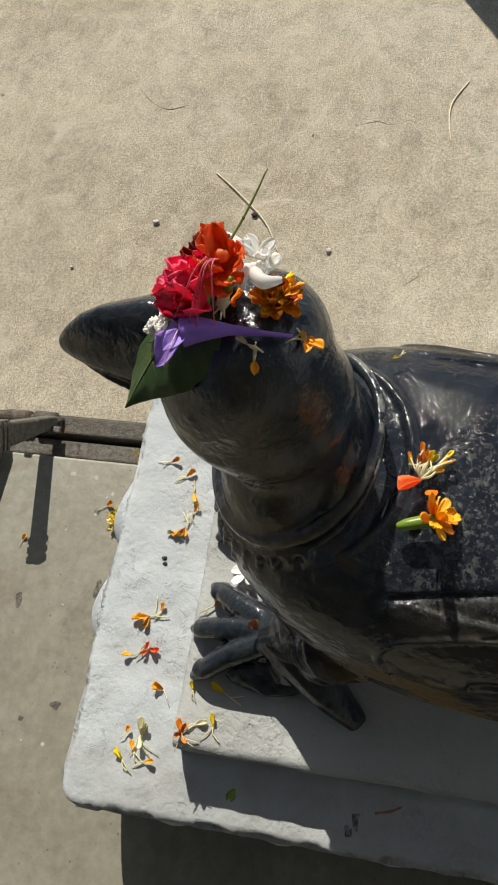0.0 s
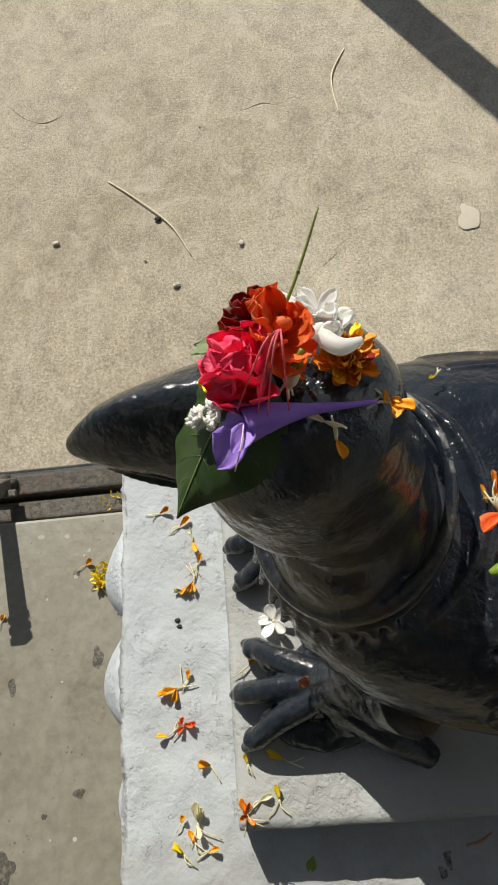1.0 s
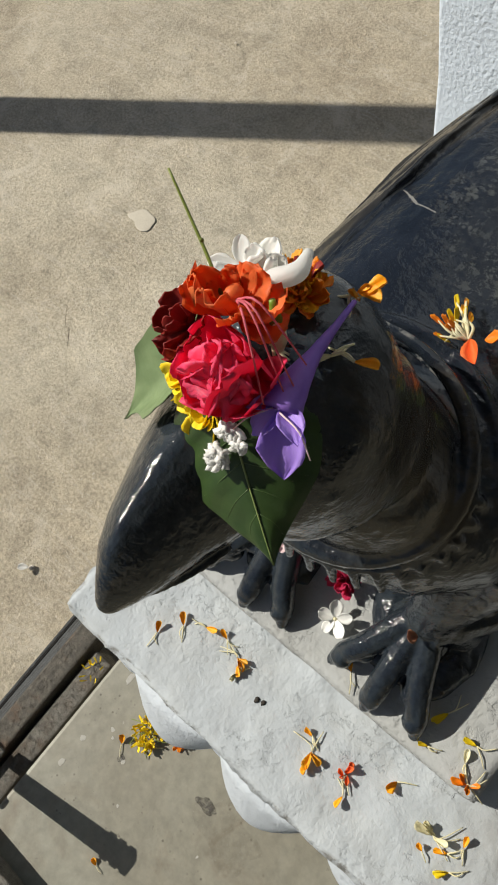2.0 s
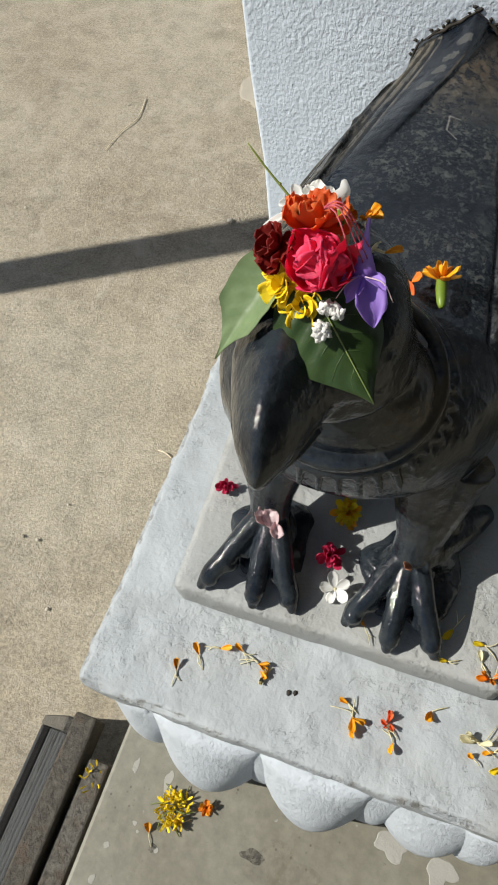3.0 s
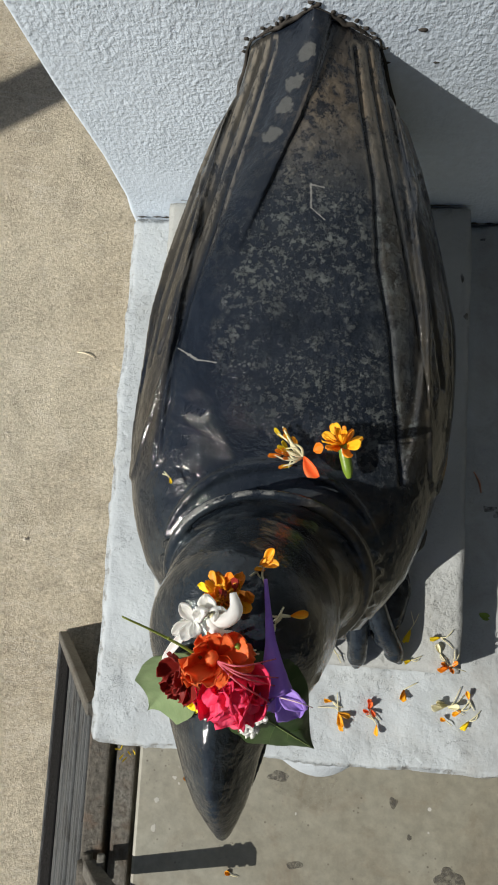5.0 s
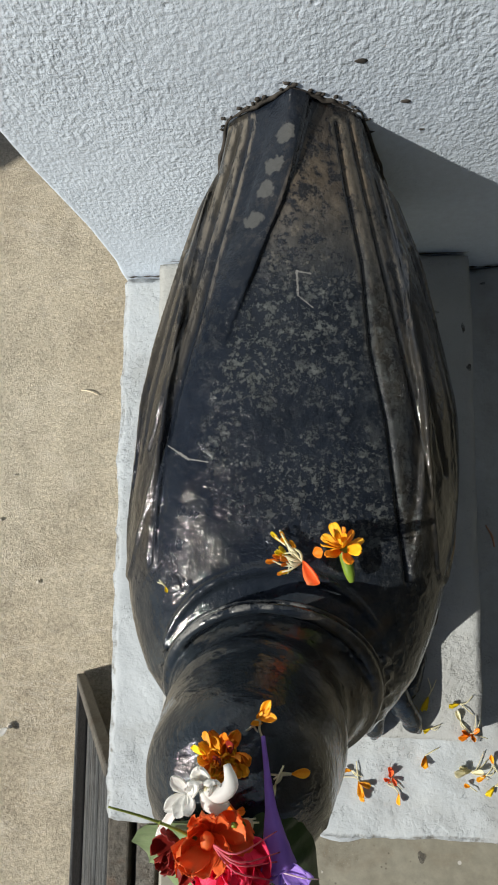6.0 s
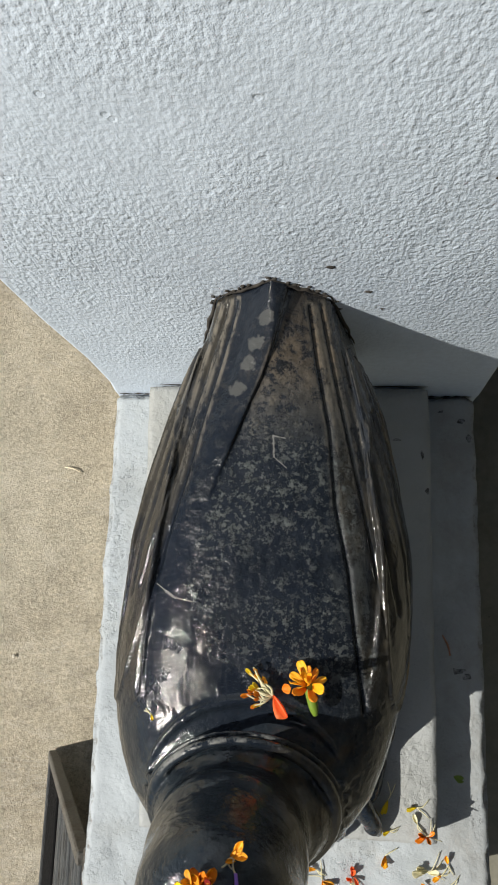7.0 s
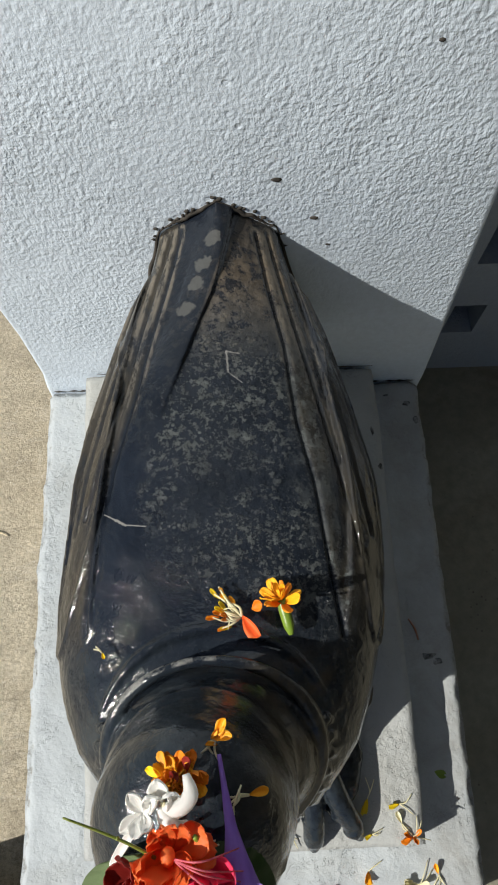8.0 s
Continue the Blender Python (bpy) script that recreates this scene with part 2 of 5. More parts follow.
    for a, b, wide in (((-0.100, 0.312), (-0.089, 0.305), 0.0006), ((-0.089, 0.305), (-0.081, 0.300), 0.0013), ((-0.081, 0.300), (-0.064, 0.297), 0.0006),
                       ((0.007, 0.451), (0.018, 0.449), 0.0008), ((0.007, 0.451), (0.008, 0.431), 0.0010), ((0.008, 0.431), (0.020, 0.421), 0.0005)):
        c = k.mix(scratch(a, b, wide), c, (0.19, 0.187, 0.175))
    # four rubbed grey spots beside the tail feather
    spots = []
    for at in SPOTS:
        qx, qy = k.calc("SUBTRACT", x, at[0]), k.calc("SUBTRACT", y, at[1])
        far = k.calc("SQRT", k.calc("ADD", k.calc("MULTIPLY", qx, qx), k.calc("MULTIPLY", qy, qy)))
        far = k.calc("ADD", far, k.calc("MULTIPLY", k.calc("SUBTRACT", k.noise(95, 6, 0.75), 0.5), 0.022))
        spots.append(k.calc("MULTIPLY", up, k.ramp(k.calc("MULTIPLY", far, 50.0), (0.35, 1.0), (0.41, 0.0))))
    # rub marks along the raised feather lines of the flanks and the tail
    near = k.add("ShaderNodeAttribute")
    near.attribute_name = "rub"
    edge = k.ramp(k.noise(75, 8, 0.78, stretch=(1, 0.4, 1)), (0.44, 0.0), (0.54, 0.95))
    edge = k.calc("MULTIPLY", k.calc("MULTIPLY", edge, near.outputs["Fac"]), k.ramp(y, (0.36, 0.04), (0.54, 1.0)))
    c = k.mix(edge, c, (0.150, 0.134, 0.108))
    for spot in spots:
        c = k.mix(spot, c, (0.068, 0.069, 0.066))
    # paint rubbed off the back of the collar
    dx, dy = k.calc("DIVIDE", k.calc("ADD", x, 0.012), 0.0775), k.calc("DIVIDE", k.calc("SUBTRACT", y, 0.127), 0.061)
    ring = k.calc("MULTIPLY", 0.5, k.calc("SQRT", k.calc("ADD", k.calc("MULTIPLY", dx, dx), k.calc("MULTIPLY", dy, dy))))
    worn = k.calc("MULTIPLY", k.ramp(ring, (0.0, 0.0), (0.492, 0.0), (0.505, 1.0), (0.525, 1.0), (0.545, 0.0)), k.ramp(k.noise(40, 7, 0.75), (0.47, 0.0), (0.56, 1.0)))
    worn = k.calc("MULTIPLY", worn, k.calc("MULTIPLY", k.ramp(y, (0.15, 0.0), (0.17, 1.0)), k.ramp(x, (0.0, 1.0), (0.035, 0.0))))
    worn = k.calc("MULTIPLY", worn, k.ramp(k.calc("SUBTRACT", z, 0.7), (0.745, 0.0), (0.755, 1.0)))
    c = k.mix(worn, c, (0.190, 0.190, 0.180))
    k.color(c)
    streak = k.ramp(k.noise(22, 7, 0.7, distortion=0.4), (0.34, 0.06), (0.50, 0.09), (0.68, 0.14))
    bare = k.calc("MAXIMUM", k.calc("MAXIMUM", dust, edge), k.calc("MAXIMUM", worn, k.calc("MULTIPLY", brown, 0.5)))
    k.gloss(k.mix(bare, k.mix(k.calc("MULTIPLY", zone, 0.35), streak, (0.34, 0.34, 0.34)), (0.80, 0.80, 0.80)))
    k.b.inputs["IOR"].default_value = 1.52
    k.link(k.ramp(k.calc("MAXIMUM", bare, k.calc("MULTIPLY", zone, 0.8)), (0.0, 0.5), (1.0, 0.17)), k.b.inputs["Specular IOR Level"])
    k.bump(k.noise(52, 4, 0.5), 0.0042, 0.6)
    flow = k.ramp(k.noise(10, 4, 0.6), (0.40, 0.25), (0.60, 1.0))
    k.bump(k.calc("MULTIPLY", flow, k.noise(150, 4, 0.62, stretch=(1, 1, 0.7))), 0.0017, 0.8)
    k.bump(dust, 0.0010, 0.6)
    return k.m


def petal_mat(name, deep, light, scale=60, soft=0.36, rough=0.55):
    k = Mat(name, rough)
    n = k.noise(scale, 4, 0.6, stretch=(1.0, 0.35, 1.0))
    c = k.ramp(n, (0.3, deep), (0.7, light))
    r = k.ramp(k.random(), (0.0, 0.8), (1.0, 1.15))
    k.color(k.mix(1.0, c, r, "MULTIPLY"))
    k.bump(k.noise(scale * 4, 4, 0.6, stretch=(1.0, 0.25, 1.0)), 0.0010, 0.5)
    if soft:
        tr = k.add("ShaderNodeBsdfTranslucent")
        k.link(c, tr.inputs["Color"])
        mx = k.add("ShaderNodeMixShader", Fac=soft)
        out = k.t.nodes["Material Output"]
        k.link(k.b.outputs[0], mx.inputs[1])
        k.link(tr.outputs[0], mx.inputs[2])
        k.link(mx.outputs[0], out.inputs["Surface"])
    return k.m


def leaf_mat(name, dark, light):
    k = Mat(name, 0.35)
    c = k.ramp(k.noise(55, 5, 0.6), (0.3, dark), (0.7, light))
    spots = k.ramp(k.noise(190, 3, 0.6), (0.70, 0.0), (0.74, 0.6))
    k.color(k.mix(spots, c, (0.22, 0.21, 0.10)))
    k.gloss(k.ramp(k.noise(40, 4), (0.3, 0.28), (0.7, 0.5)))
    k.bump(k.noise(160, 4), 0.0006, 0.5)
    return k.m


def metal_mat(name, rust, paint, amount, rough=0.65, stretch=None, metal=0.15):
    k = Mat(name, rough, metal)
    r = k.ramp(k.noise(28, 7, 0.7), (0.3, tuple(v * 0.55 for v in rust)), (0.7, rust))
    p = k.ramp(k.noise(90, 6, 0.75, stretch=stretch), (0.32, tuple(v * 0.4 for v in paint)), (0.66, tuple(v * 1.15 for v in paint)))
    k.color(k.mix(k.ramp(k.noise(13, 7, 0.7), (amount, 0.0), (amount + 0.14, 1.0)), p, r))
    k.bump(k.noise(60, 8, 0.75, stretch=stretch), 0.006, 0.8)
    pit = k.ramp(k.noise(140, 6, 0.75), (0.56, 1.0), (0.62, 0.0))
    k.bump(pit, 0.0025, 0.7)
    return k.m


def stain_mat(name="oil_stain", dark=(0.045, 0.040, 0.034), light=(0.105, 0.096, 0.080), thin=0.10, thick=0.85):
    """Something thin that dried and breaks up over the cement."""
    k = Mat(name, 0.6)
    k.color(k.ramp(k.noise(90, 5, 0.7), (0.3, dark), (0.7, light)))
    k.link(k.ramp(k.noise(110, 6, 0.75), (0.38, thin), (0.62, thick)), k.b.inputs["Alpha"])
    return k.m


GROUND = concrete_ground()
CEMENT = cement_floor()
WALL = stucco("blue_white_stucco", (0.66, 0.745, 0.84))
# pier stucco darkened: the set-back wall's shade is put into its tint
WALL_SHADED = stucco("shaded_stucco", (0.30, 0.335, 0.385))
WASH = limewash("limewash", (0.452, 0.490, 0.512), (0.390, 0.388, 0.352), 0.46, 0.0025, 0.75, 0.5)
WASH_STEP = limewash("limewash_thin", (0.415, 0.430, 0.425), (0.345, 0.338, 0.295), 0.40)
WASH_BASE = limewash("limewash_fresh", (0.56, 0.610, 0.655), (0.46, 0.475, 0.47), 0.56, 0.0018)
BLACK = black_gloss()
RUST = metal_mat("rusty_steel", (0.150, 0.096, 0.060), (0.110, 0.098, 0.078), 0.50)
RAILP = metal_mat("weathered_rail", (0.110, 0.086, 0.062), (0.160, 0.150, 0.128), 0.54)
SLATP = metal_mat("grey_slat_paint", (0.034, 0.034, 0.032), (0.092, 0.099, 0.102), 0.50, 0.6, (9.0, 0.25, 9.0))
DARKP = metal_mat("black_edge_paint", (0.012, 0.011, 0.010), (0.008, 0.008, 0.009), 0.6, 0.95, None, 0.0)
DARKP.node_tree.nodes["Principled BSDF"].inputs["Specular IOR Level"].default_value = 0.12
WOOD = metal_mat("weathered_wood", (0.110, 0.085, 0.060), (0.200, 0.165, 0.120), 0.5, 0.85, (1.0, 1.0, 0.2), 0.0)
ROSE = petal_mat("crimson_petal", (0.93, 0.045, 0.150), (0.98, 0.130, 0.280), 60, 0.46)
MAROON = petal_mat("maroon_petal", (0.220, 0.010, 0.008), (0.420, 0.028, 0.016))
SCARLET = petal_mat("scarlet_petal", (0.96, 0.170, 0.035), (0.99, 0.300, 0.080), 60, 0.45)
PINK = petal_mat("pink_filament", (0.62, 0.100, 0.150), (0.80, 0.22, 0.26), 200)
ORANGE = petal_mat("orange_petal", (0.92, 0.220, 0.005), (0.98, 0.36, 0.012), 120, 0.2)
AMBER = petal_mat("amber_petal", (0.94, 0.370, 0.006), (0.99, 0.54, 0.020), 120, 0.2)
YELLOW = petal_mat("yellow_petal", (0.96, 0.66, 0.008), (0.99, 0.82, 0.030), 120, 0.16)
WHITE = petal_mat("white_petal", (0.90, 0.90, 0.86), (0.96, 0.96, 0.94), 50, 0.36)
CREAM = petal_mat("cream_strand", (0.80, 0.74, 0.46), (0.92, 0.88, 0.66), 200)
VIOLET = petal_mat("violet_petal", (0.400, 0.230, 0.780), (0.600, 0.420, 0.940))
VIOLET_DARK = petal_mat("violet_tube", (0.270, 0.130, 0.560), (0.430, 0.250, 0.780))
MAGENTA = petal_mat("magenta_petal", (0.48, 0.012, 0.070), (0.74, 0.045, 0.140), 150)
BLUSH = petal_mat("blush_petal", (0.82, 0.60, 0.62), (0.92, 0.80, 0.81), 90)
BROWNP = petal_mat("withered_petal", (0.46, 0.20, 0.11), (0.66, 0.36, 0.24), 120)
LEAF = leaf_mat("leaf_green", (0.020, 0.044, 0.012), (0.042, 0.078, 0.020))
LEAF_PALE = leaf_mat("leaf_underside", (0.120, 0.180, 0.080), (0.190, 0.260, 0.125))
LEAF_VEIN = leaf_mat("leaf_vein", (0.040, 0.075, 0.020), (0.070, 0.115, 0.035))
RIB = leaf_mat("leaf_rib", (0.16, 0.22, 0.06), (0.26, 0.32, 0.12))
SEPAL = leaf_mat("sepal_green", (0.120, 0.200, 0.020), (0.220, 0.330, 0.040))
STALK = leaf_mat("stalk_green", (0.135, 0.175, 0.025), (0.220, 0.255, 0.050))
STRAW = petal_mat("dry_straw", (0.74, 0.64, 0.44), (0.86, 0.78, 0.60), 90, 0.0, 0.85)
STONE = metal_mat("pebble_stone", (0.52, 0.45, 0.35), (0.72, 0.66, 0.56), 0.5, 0.9, None, 0.0)
CRACK = petal_mat("crack_dirt", (0.150, 0.120, 0.085), (0.230, 0.190, 0.140), 60, 0.0, 0.95)
DARKBIT = petal_mat("dark_grit", (0.020, 0.018, 0.015), (0.050, 0.042, 0.034), 90, 0.0, 0.9)
SPLASH = limewash("dried_whitewash", (0.40, 0.39, 0.35), (0.27, 0.255, 0.215), 0.48, 0.001)
SCAR = limewash("pale_scar", (0.52, 0.475, 0.385), (0.42, 0.37, 0.285), 0.50, 0.001)
STAIN = stain_mat()
RUSTY = stain_mat("rust_stain", (0.120, 0.086, 0.052), (0.165, 0.126, 0.082), 0.0, 0.14)


# ---- mesh helpers ----
def finish(name, bm, material, smooth=True):
    me = bpy.data.meshes.new(name)
    bmesh.ops.recalc_face_normals(bm, faces=bm.faces[:])
    bm.to_mesh(me)
    bm.free()
    for m in material if isinstance(material, (list, tuple)) else [material]:
        me.materials.append(m)
    if smooth:
        me.polygons.foreach_set("use_smooth", [True] * len(me.polygons))
    return me


def part(name, bm, material, parent, label="", m=None, smooth=True):
    """One mesh object under a thing or a part; bm may be a bmesh or a mesh that is shared."""
    me = finish(name, bm, material, smooth) if isinstance(bm, bmesh.types.BMesh) else bm
    ob = new(name, me)
    ob.parent = parent
    if m is not None:
        ob.matrix_local = m
    return tagged(ob, label)


def solid(name, bm, material, label, category, kind="", smooth=False, group=""):
    return tagged(new(name, finish(name, bm, material, smooth)), label, category, group, kind)


def thing(name, label, category, m, group="", kind=""):
    ob = new(name)
    ob.empty_display_size = 0.02
    ob.matrix_world = m
    return tagged(ob, label, category, group, kind)


def box(lo, hi, bevel=0.0, segs=2, bm=None):
    bm = bm or bmesh.new()
    v = [bm.verts.new((x, y, z)) for x in (lo[0], hi[0]) for y in (lo[1], hi[1]) for z in (lo[2], hi[2])]
    fs = [bm.faces.new([v[i] for i in q]) for q in ((0, 1, 3, 2), (4, 6, 7, 5), (0, 4, 5, 1), (2, 3, 7, 6), (0, 2, 6, 4), (1, 5, 7, 3))]
    if bevel:
        es = list({e for f in fs for e in f.edges})
        bmesh.ops.bevel(bm, geom=es, offset=bevel, segments=segs, affect="EDGES", profile=0.5)
    return bm


def loft(rings, bm=None, caps=True):
    """Skins rings of equally many points."""
    bm = bm or bmesh.new()
    vs = [[bm.verts.new(p) for p in r] for r in rings]
    n = len(vs[0])
    for a, b in zip(vs, vs[1:]):
        for i in range(n):
            bm.faces.new((a[i], a[(i + 1) % n], b[(i + 1) % n], b[i]))
    if caps:
        bm.faces.new(vs[0][::-1])
        bm.faces.new(vs[-1])
    return bm


def curve_points(pts, n):
    """Catmull-Rom through pts, n steps in all."""
    p = [Vector(q) for q in pts]
    p = [2 * p[0] - p[1], *p, 2 * p[-1] - p[-2]]
    out, k = [], len(p) - 3
    for i in range(n + 1):
        s = i / n * k
        j = min(int(s), k - 1)
        t = s - j
        a, b, c, d = p[j:j + 4]
        out.append(0.5 * ((2 * b) + (c - a) * t + (2 * a - 5 * b + 4 * c - d) * t * t + (3 * b - a - 3 * c + d) * t ** 3))
    return out


def tube(pts, radii, sides=8, steps=None, bm=None):
    """A round bar along pts; radii at even steps from end to end."""
    steps = steps or 3 * (len(pts) - 1)
    path = curve_points(pts, steps)
    rings, side = [], None
    for i, p in enumerate(path):
        d = (path[min(i + 1, steps)] - path[max(i - 1, 0)]).normalized()
        if side is None:
            side = d.orthogonal().normalized()
        side = (side - d * side.dot(d)).normalized()
        up = d.cross(side)
        s = i / steps * (len(radii) - 1)
        j = min(int(s), len(radii) - 2) if len(radii) > 1 else 0
        r = radii[j] + (radii[min(j + 1, len(radii) - 1)] - radii[j]) * (s - j)
        rings.append([p + (side * math.cos(a) + up * math.sin(a)) * r for a in (2 * math.pi * q / sides for q in range(sides))])
    return loft(rings, bm)


def blob(c, r, seed, rough=0.25, sub=2, bm=None):
    """A rounded lump."""
    bm = bm or bmesh.new()
    made = bmesh.ops.create_icosphere(bm, subdivisions=sub, radius=1.0)["verts"]
    off = Vector((seed * 7.3, seed * 3.1, seed * 1.7))
    for v in made:
        k = 1 + rough * noise.noise(v.co * 1.6 + off)
        v.co = Vector((c[0] + v.co.x * r[0] * k, c[1] + v.co.y * r[1] * k, c[2] + v.co.z * r[2] * k))
    return bm


def rough_box(lo, hi, cells, round_by, rough, seed, chips=0.0):
    """A block cut into a fine net, its edges rounded and worn, its faces uneven."""
    bm = box(lo, hi)
    for axis in range(3):
        n = max(1, int((hi[axis] - lo[axis]) / cells))
        for i in range(1, n):
            co, no = [0, 0, 0], [0, 0, 0]
            co[axis], no[axis] = lo[axis] + (hi[axis] - lo[axis]) * i / n, 1
            bmesh.ops.bisect_plane(bm, geom=bm.verts[:] + bm.edges[:] + bm.faces[:], plane_co=co, plane_no=no)
    off = Vector((seed, seed * 2.0, seed * 3.0))
    for v in bm.verts:
        p = v.co.copy()
        inner = Vector([min(max(p[a], lo[a] + round_by), hi[a] - round_by) for a in range(3)])
        d = p - inner
        at_edge = sum(1 for a in range(3) if abs(d[a]) > round_by * 0.5) > 1
        if d.length > 1e-6:
            p = inner + d.normalized() * min(d.length, round_by)
        n1 = noise.fractal(p * 22 + off, 1.0, 2.0, 4)
        p += d.normalized() * n1 * rough if d.length > 1e-6 else Vector()
        if chips and at_edge:
            c = max(0.0, noise.noise(p * 17 + off * 2) - 0.08) + 0.5 * max(0.0, noise.noise(p * 55 + off))
            p -= d.normalized() * c * chips
            wave = noise.noise(Vector((p.x * 11, p.y * 11, seed))) + 0.5 * noise.noise(Vector((p.x * 31, p.y * 31, seed * 2)))
            p += Vector((d.x, d.y, 0)).normalized() * wave * chips * 0.45
            p -= d.normalized() * max(-0.2, noise.noise(p * 120 + off)) * chips * 0.22
        v.co = p
    return bm


# ---- setting ----
bm = bmesh.new()
bmesh.ops.create_grid(bm, x_segments=60, y_segments=60, size=60)
for v in bm.verts:
    s = max(abs(v.co.x), abs(v.co.y)) / 60
    v.co.x, v.co.y = v.co.x * (0.1 + 0.9 * s), v.co.y * (0.1 + 0.9 * s)
    v.co.z = 0.006 * noise.noise(v.co * 0.8)
solid("ground", bm, GROUND, "sunlit sandy concrete yard with scuffs and grit", "ground", "structure", True)

solid("platform_floor", box((-0.250, -2.2, 0.012), (2.6, 1.6, PLAT), 0.006), CEMENT,
      "smooth grey cement platform with rust stains and whitewash spots", "platform", "structure")

# wall behind the statue: a pier with a slightly flared foot on one side
bm = bmesh.new()
rings = []
for z, left in ((PLAT - 0.02, -0.270), (SLAB + 0.005, -0.259), (SLAB + 0.05, -0.2535), (SLAB + 0.16, -0.2545), (SLAB + 0.30, -0.2650), (SLAB + 0.45, -0.270), (2.9, -0.28)):
    right = 0.297 - 0.05 * min(1.0, max(0.0, (z - SLAB + 0.02) / 0.8))
    c, ring = 0.007, []
    for x, y, sx, sy in ((left, 0.6, 1, 1), (right, 0.6, -1, 1), (right, 1.15, -1, -1), (left, 1.15, 1, -1)):
        for k in range(5):
            a = math.pi / 2 * k / 4
            if sx * sy < 0:
                a = math.pi / 2 - a
            ring.append((x + sx * c * (1 - math.cos(a)), y + sy * c * (1 - math.sin(a)), z))
    rings.append(ring)
solid("wall_north", loft(rings, bm), WALL, "pale blue-white stucco pier behind the black bird statue", "wall", "structure", True)

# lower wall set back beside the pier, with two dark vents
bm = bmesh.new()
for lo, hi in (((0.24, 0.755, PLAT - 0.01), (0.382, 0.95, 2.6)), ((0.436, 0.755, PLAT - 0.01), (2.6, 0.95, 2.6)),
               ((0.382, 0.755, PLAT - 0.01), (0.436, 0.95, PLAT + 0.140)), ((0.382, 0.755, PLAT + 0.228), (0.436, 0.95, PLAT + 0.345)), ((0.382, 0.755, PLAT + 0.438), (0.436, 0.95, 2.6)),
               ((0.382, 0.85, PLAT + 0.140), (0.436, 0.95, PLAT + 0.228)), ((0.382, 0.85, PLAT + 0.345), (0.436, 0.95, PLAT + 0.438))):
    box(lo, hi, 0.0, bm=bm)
solid("wall_east", bm, WALL_SHADED, "shaded grey-blue stucco wall with two small dark vents", "wall", "structure")

# unseen end wall and roof, added to keep skylight off the platform's far side
solid("wall_porch", box((2.6, -2.2, 0.0), (2.75, 0.95, 2.6), 0.004), CEMENT, "unseen plain cement end wall added to hold off skylight", "wall", "structure")
solid("porch_roof", box((0.42, -2.35, 2.6), (2.75, 0.95, 2.72), 0.004), CEMENT, "unseen flat cement roof added over the platform to hold off skylight", "roof", "structure")

# ---- pedestal ----
pedestal = thing("pedestal", "white-painted cement lotus pedestal with a chipped slab top", "pedestal", pose(0, 0, PLAT))
UP = pose(0, 0, -PLAT)
bm = rough_box((-0.256, -0.131, SLAB - 0.055), (0.287, 0.597, SLAB), 0.0054, 0.009, 0.0026, 3.0, 0.017)
for v in bm.verts:  # its two front corners are broken round
    for cx, cy, r, sx in ((0.287, -0.131, 0.036, 1), (-0.256, -0.131, 0.016, -1)):
        d = Vector((v.co.x - (cx - sx * r), v.co.y - (cy + r)))
        if d.x * sx > 0 and d.y < 0 and d.length > r:
            d *= r * (1 + 0.10 * noise.noise(v.co * 60)) / d.length
            v.co.x, v.co.y = cx - sx * r + d.x, cy + r + d.y
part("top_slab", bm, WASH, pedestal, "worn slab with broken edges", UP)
bm = rough_box((-0.178, 0.001, SLAB - 0.004), (0.212, 0.597, STEP), 0.010, 0.005, 0.0014, 8.0, 0.003)
for v in bm.verts:  # its long side runs a little askew
    if v.co.x < 0:
        v.co.x -= (v.co.x / -0.178) * (0.022 * v.co.y / 0.6 - 0.006)
part("upper_step", bm, WASH_STEP, pedestal, "thinly painted cement step", UP)
part("base_block", box((-0.212, -0.098, PLAT - 0.004), (0.236, 0.59, SLAB - 0.045), 0.01), WASH_BASE, pedestal, "", UP, False)


def lotus_petal(half, bulge, top, foot, reach, seed):
    """A drooping lotus petal: hangs from the slab, swells outwards, ends in a blunt point. Local: x across, -y outwards."""
    bm, nu, nv = bmesh.new(), 12, 14
    front, back = [], []
    for j in range(nv + 1):
        v = j / nv
        z = top + (foot - top) * v
        w = half * max(0.03, 1 - (max(0.0, v - 0.40) / 0.60) ** 2.2) ** 0.55
        fr, bk = [], []
        for i in range(nu + 1):
            u = 2 * i / nu - 1
            out = reach + bulge * (0.34 + 0.66 * math.sin(math.pi / 2 * min(1.0, v / 0.42))) * (1 - 0.72 * u * u) - 0.022 * (max(0.0, v - 0.5) / 0.5) ** 2
            lift = 0.010 * u * u * v
            k = 0.0022 * noise.noise(Vector((u * 2 + seed, v * 3, seed)))
            fr.append(bm.verts.new((u * w, -(out + k), z + lift)))
            bk.append(bm.verts.new((u * w, -(out - 0.03), z + lift + 0.004)))
        front.append(fr)
        back.append(bk)
    for g in (front, back):
        for a, b in zip(g, g[1:]):
            for i in range(nu):
                bm.faces.new((a[i], a[i + 1], b[i + 1], b[i]))
    for i in range(nu):
        bm.faces.new((front[-1][i], front[-1][i + 1], back[-1][i + 1], back[-1][i]))
        bm.faces.new((front[0][i], front[0][i + 1], back[0][i + 1], back[0][i]))
    for s in (0, nu):
        for a, b, c, d in zip(front, front[1:], back[1:], back):
            bm.faces.new((a[s], b[s], c[s], d[s]))
    return finish("petal", bm, WASH_BASE)


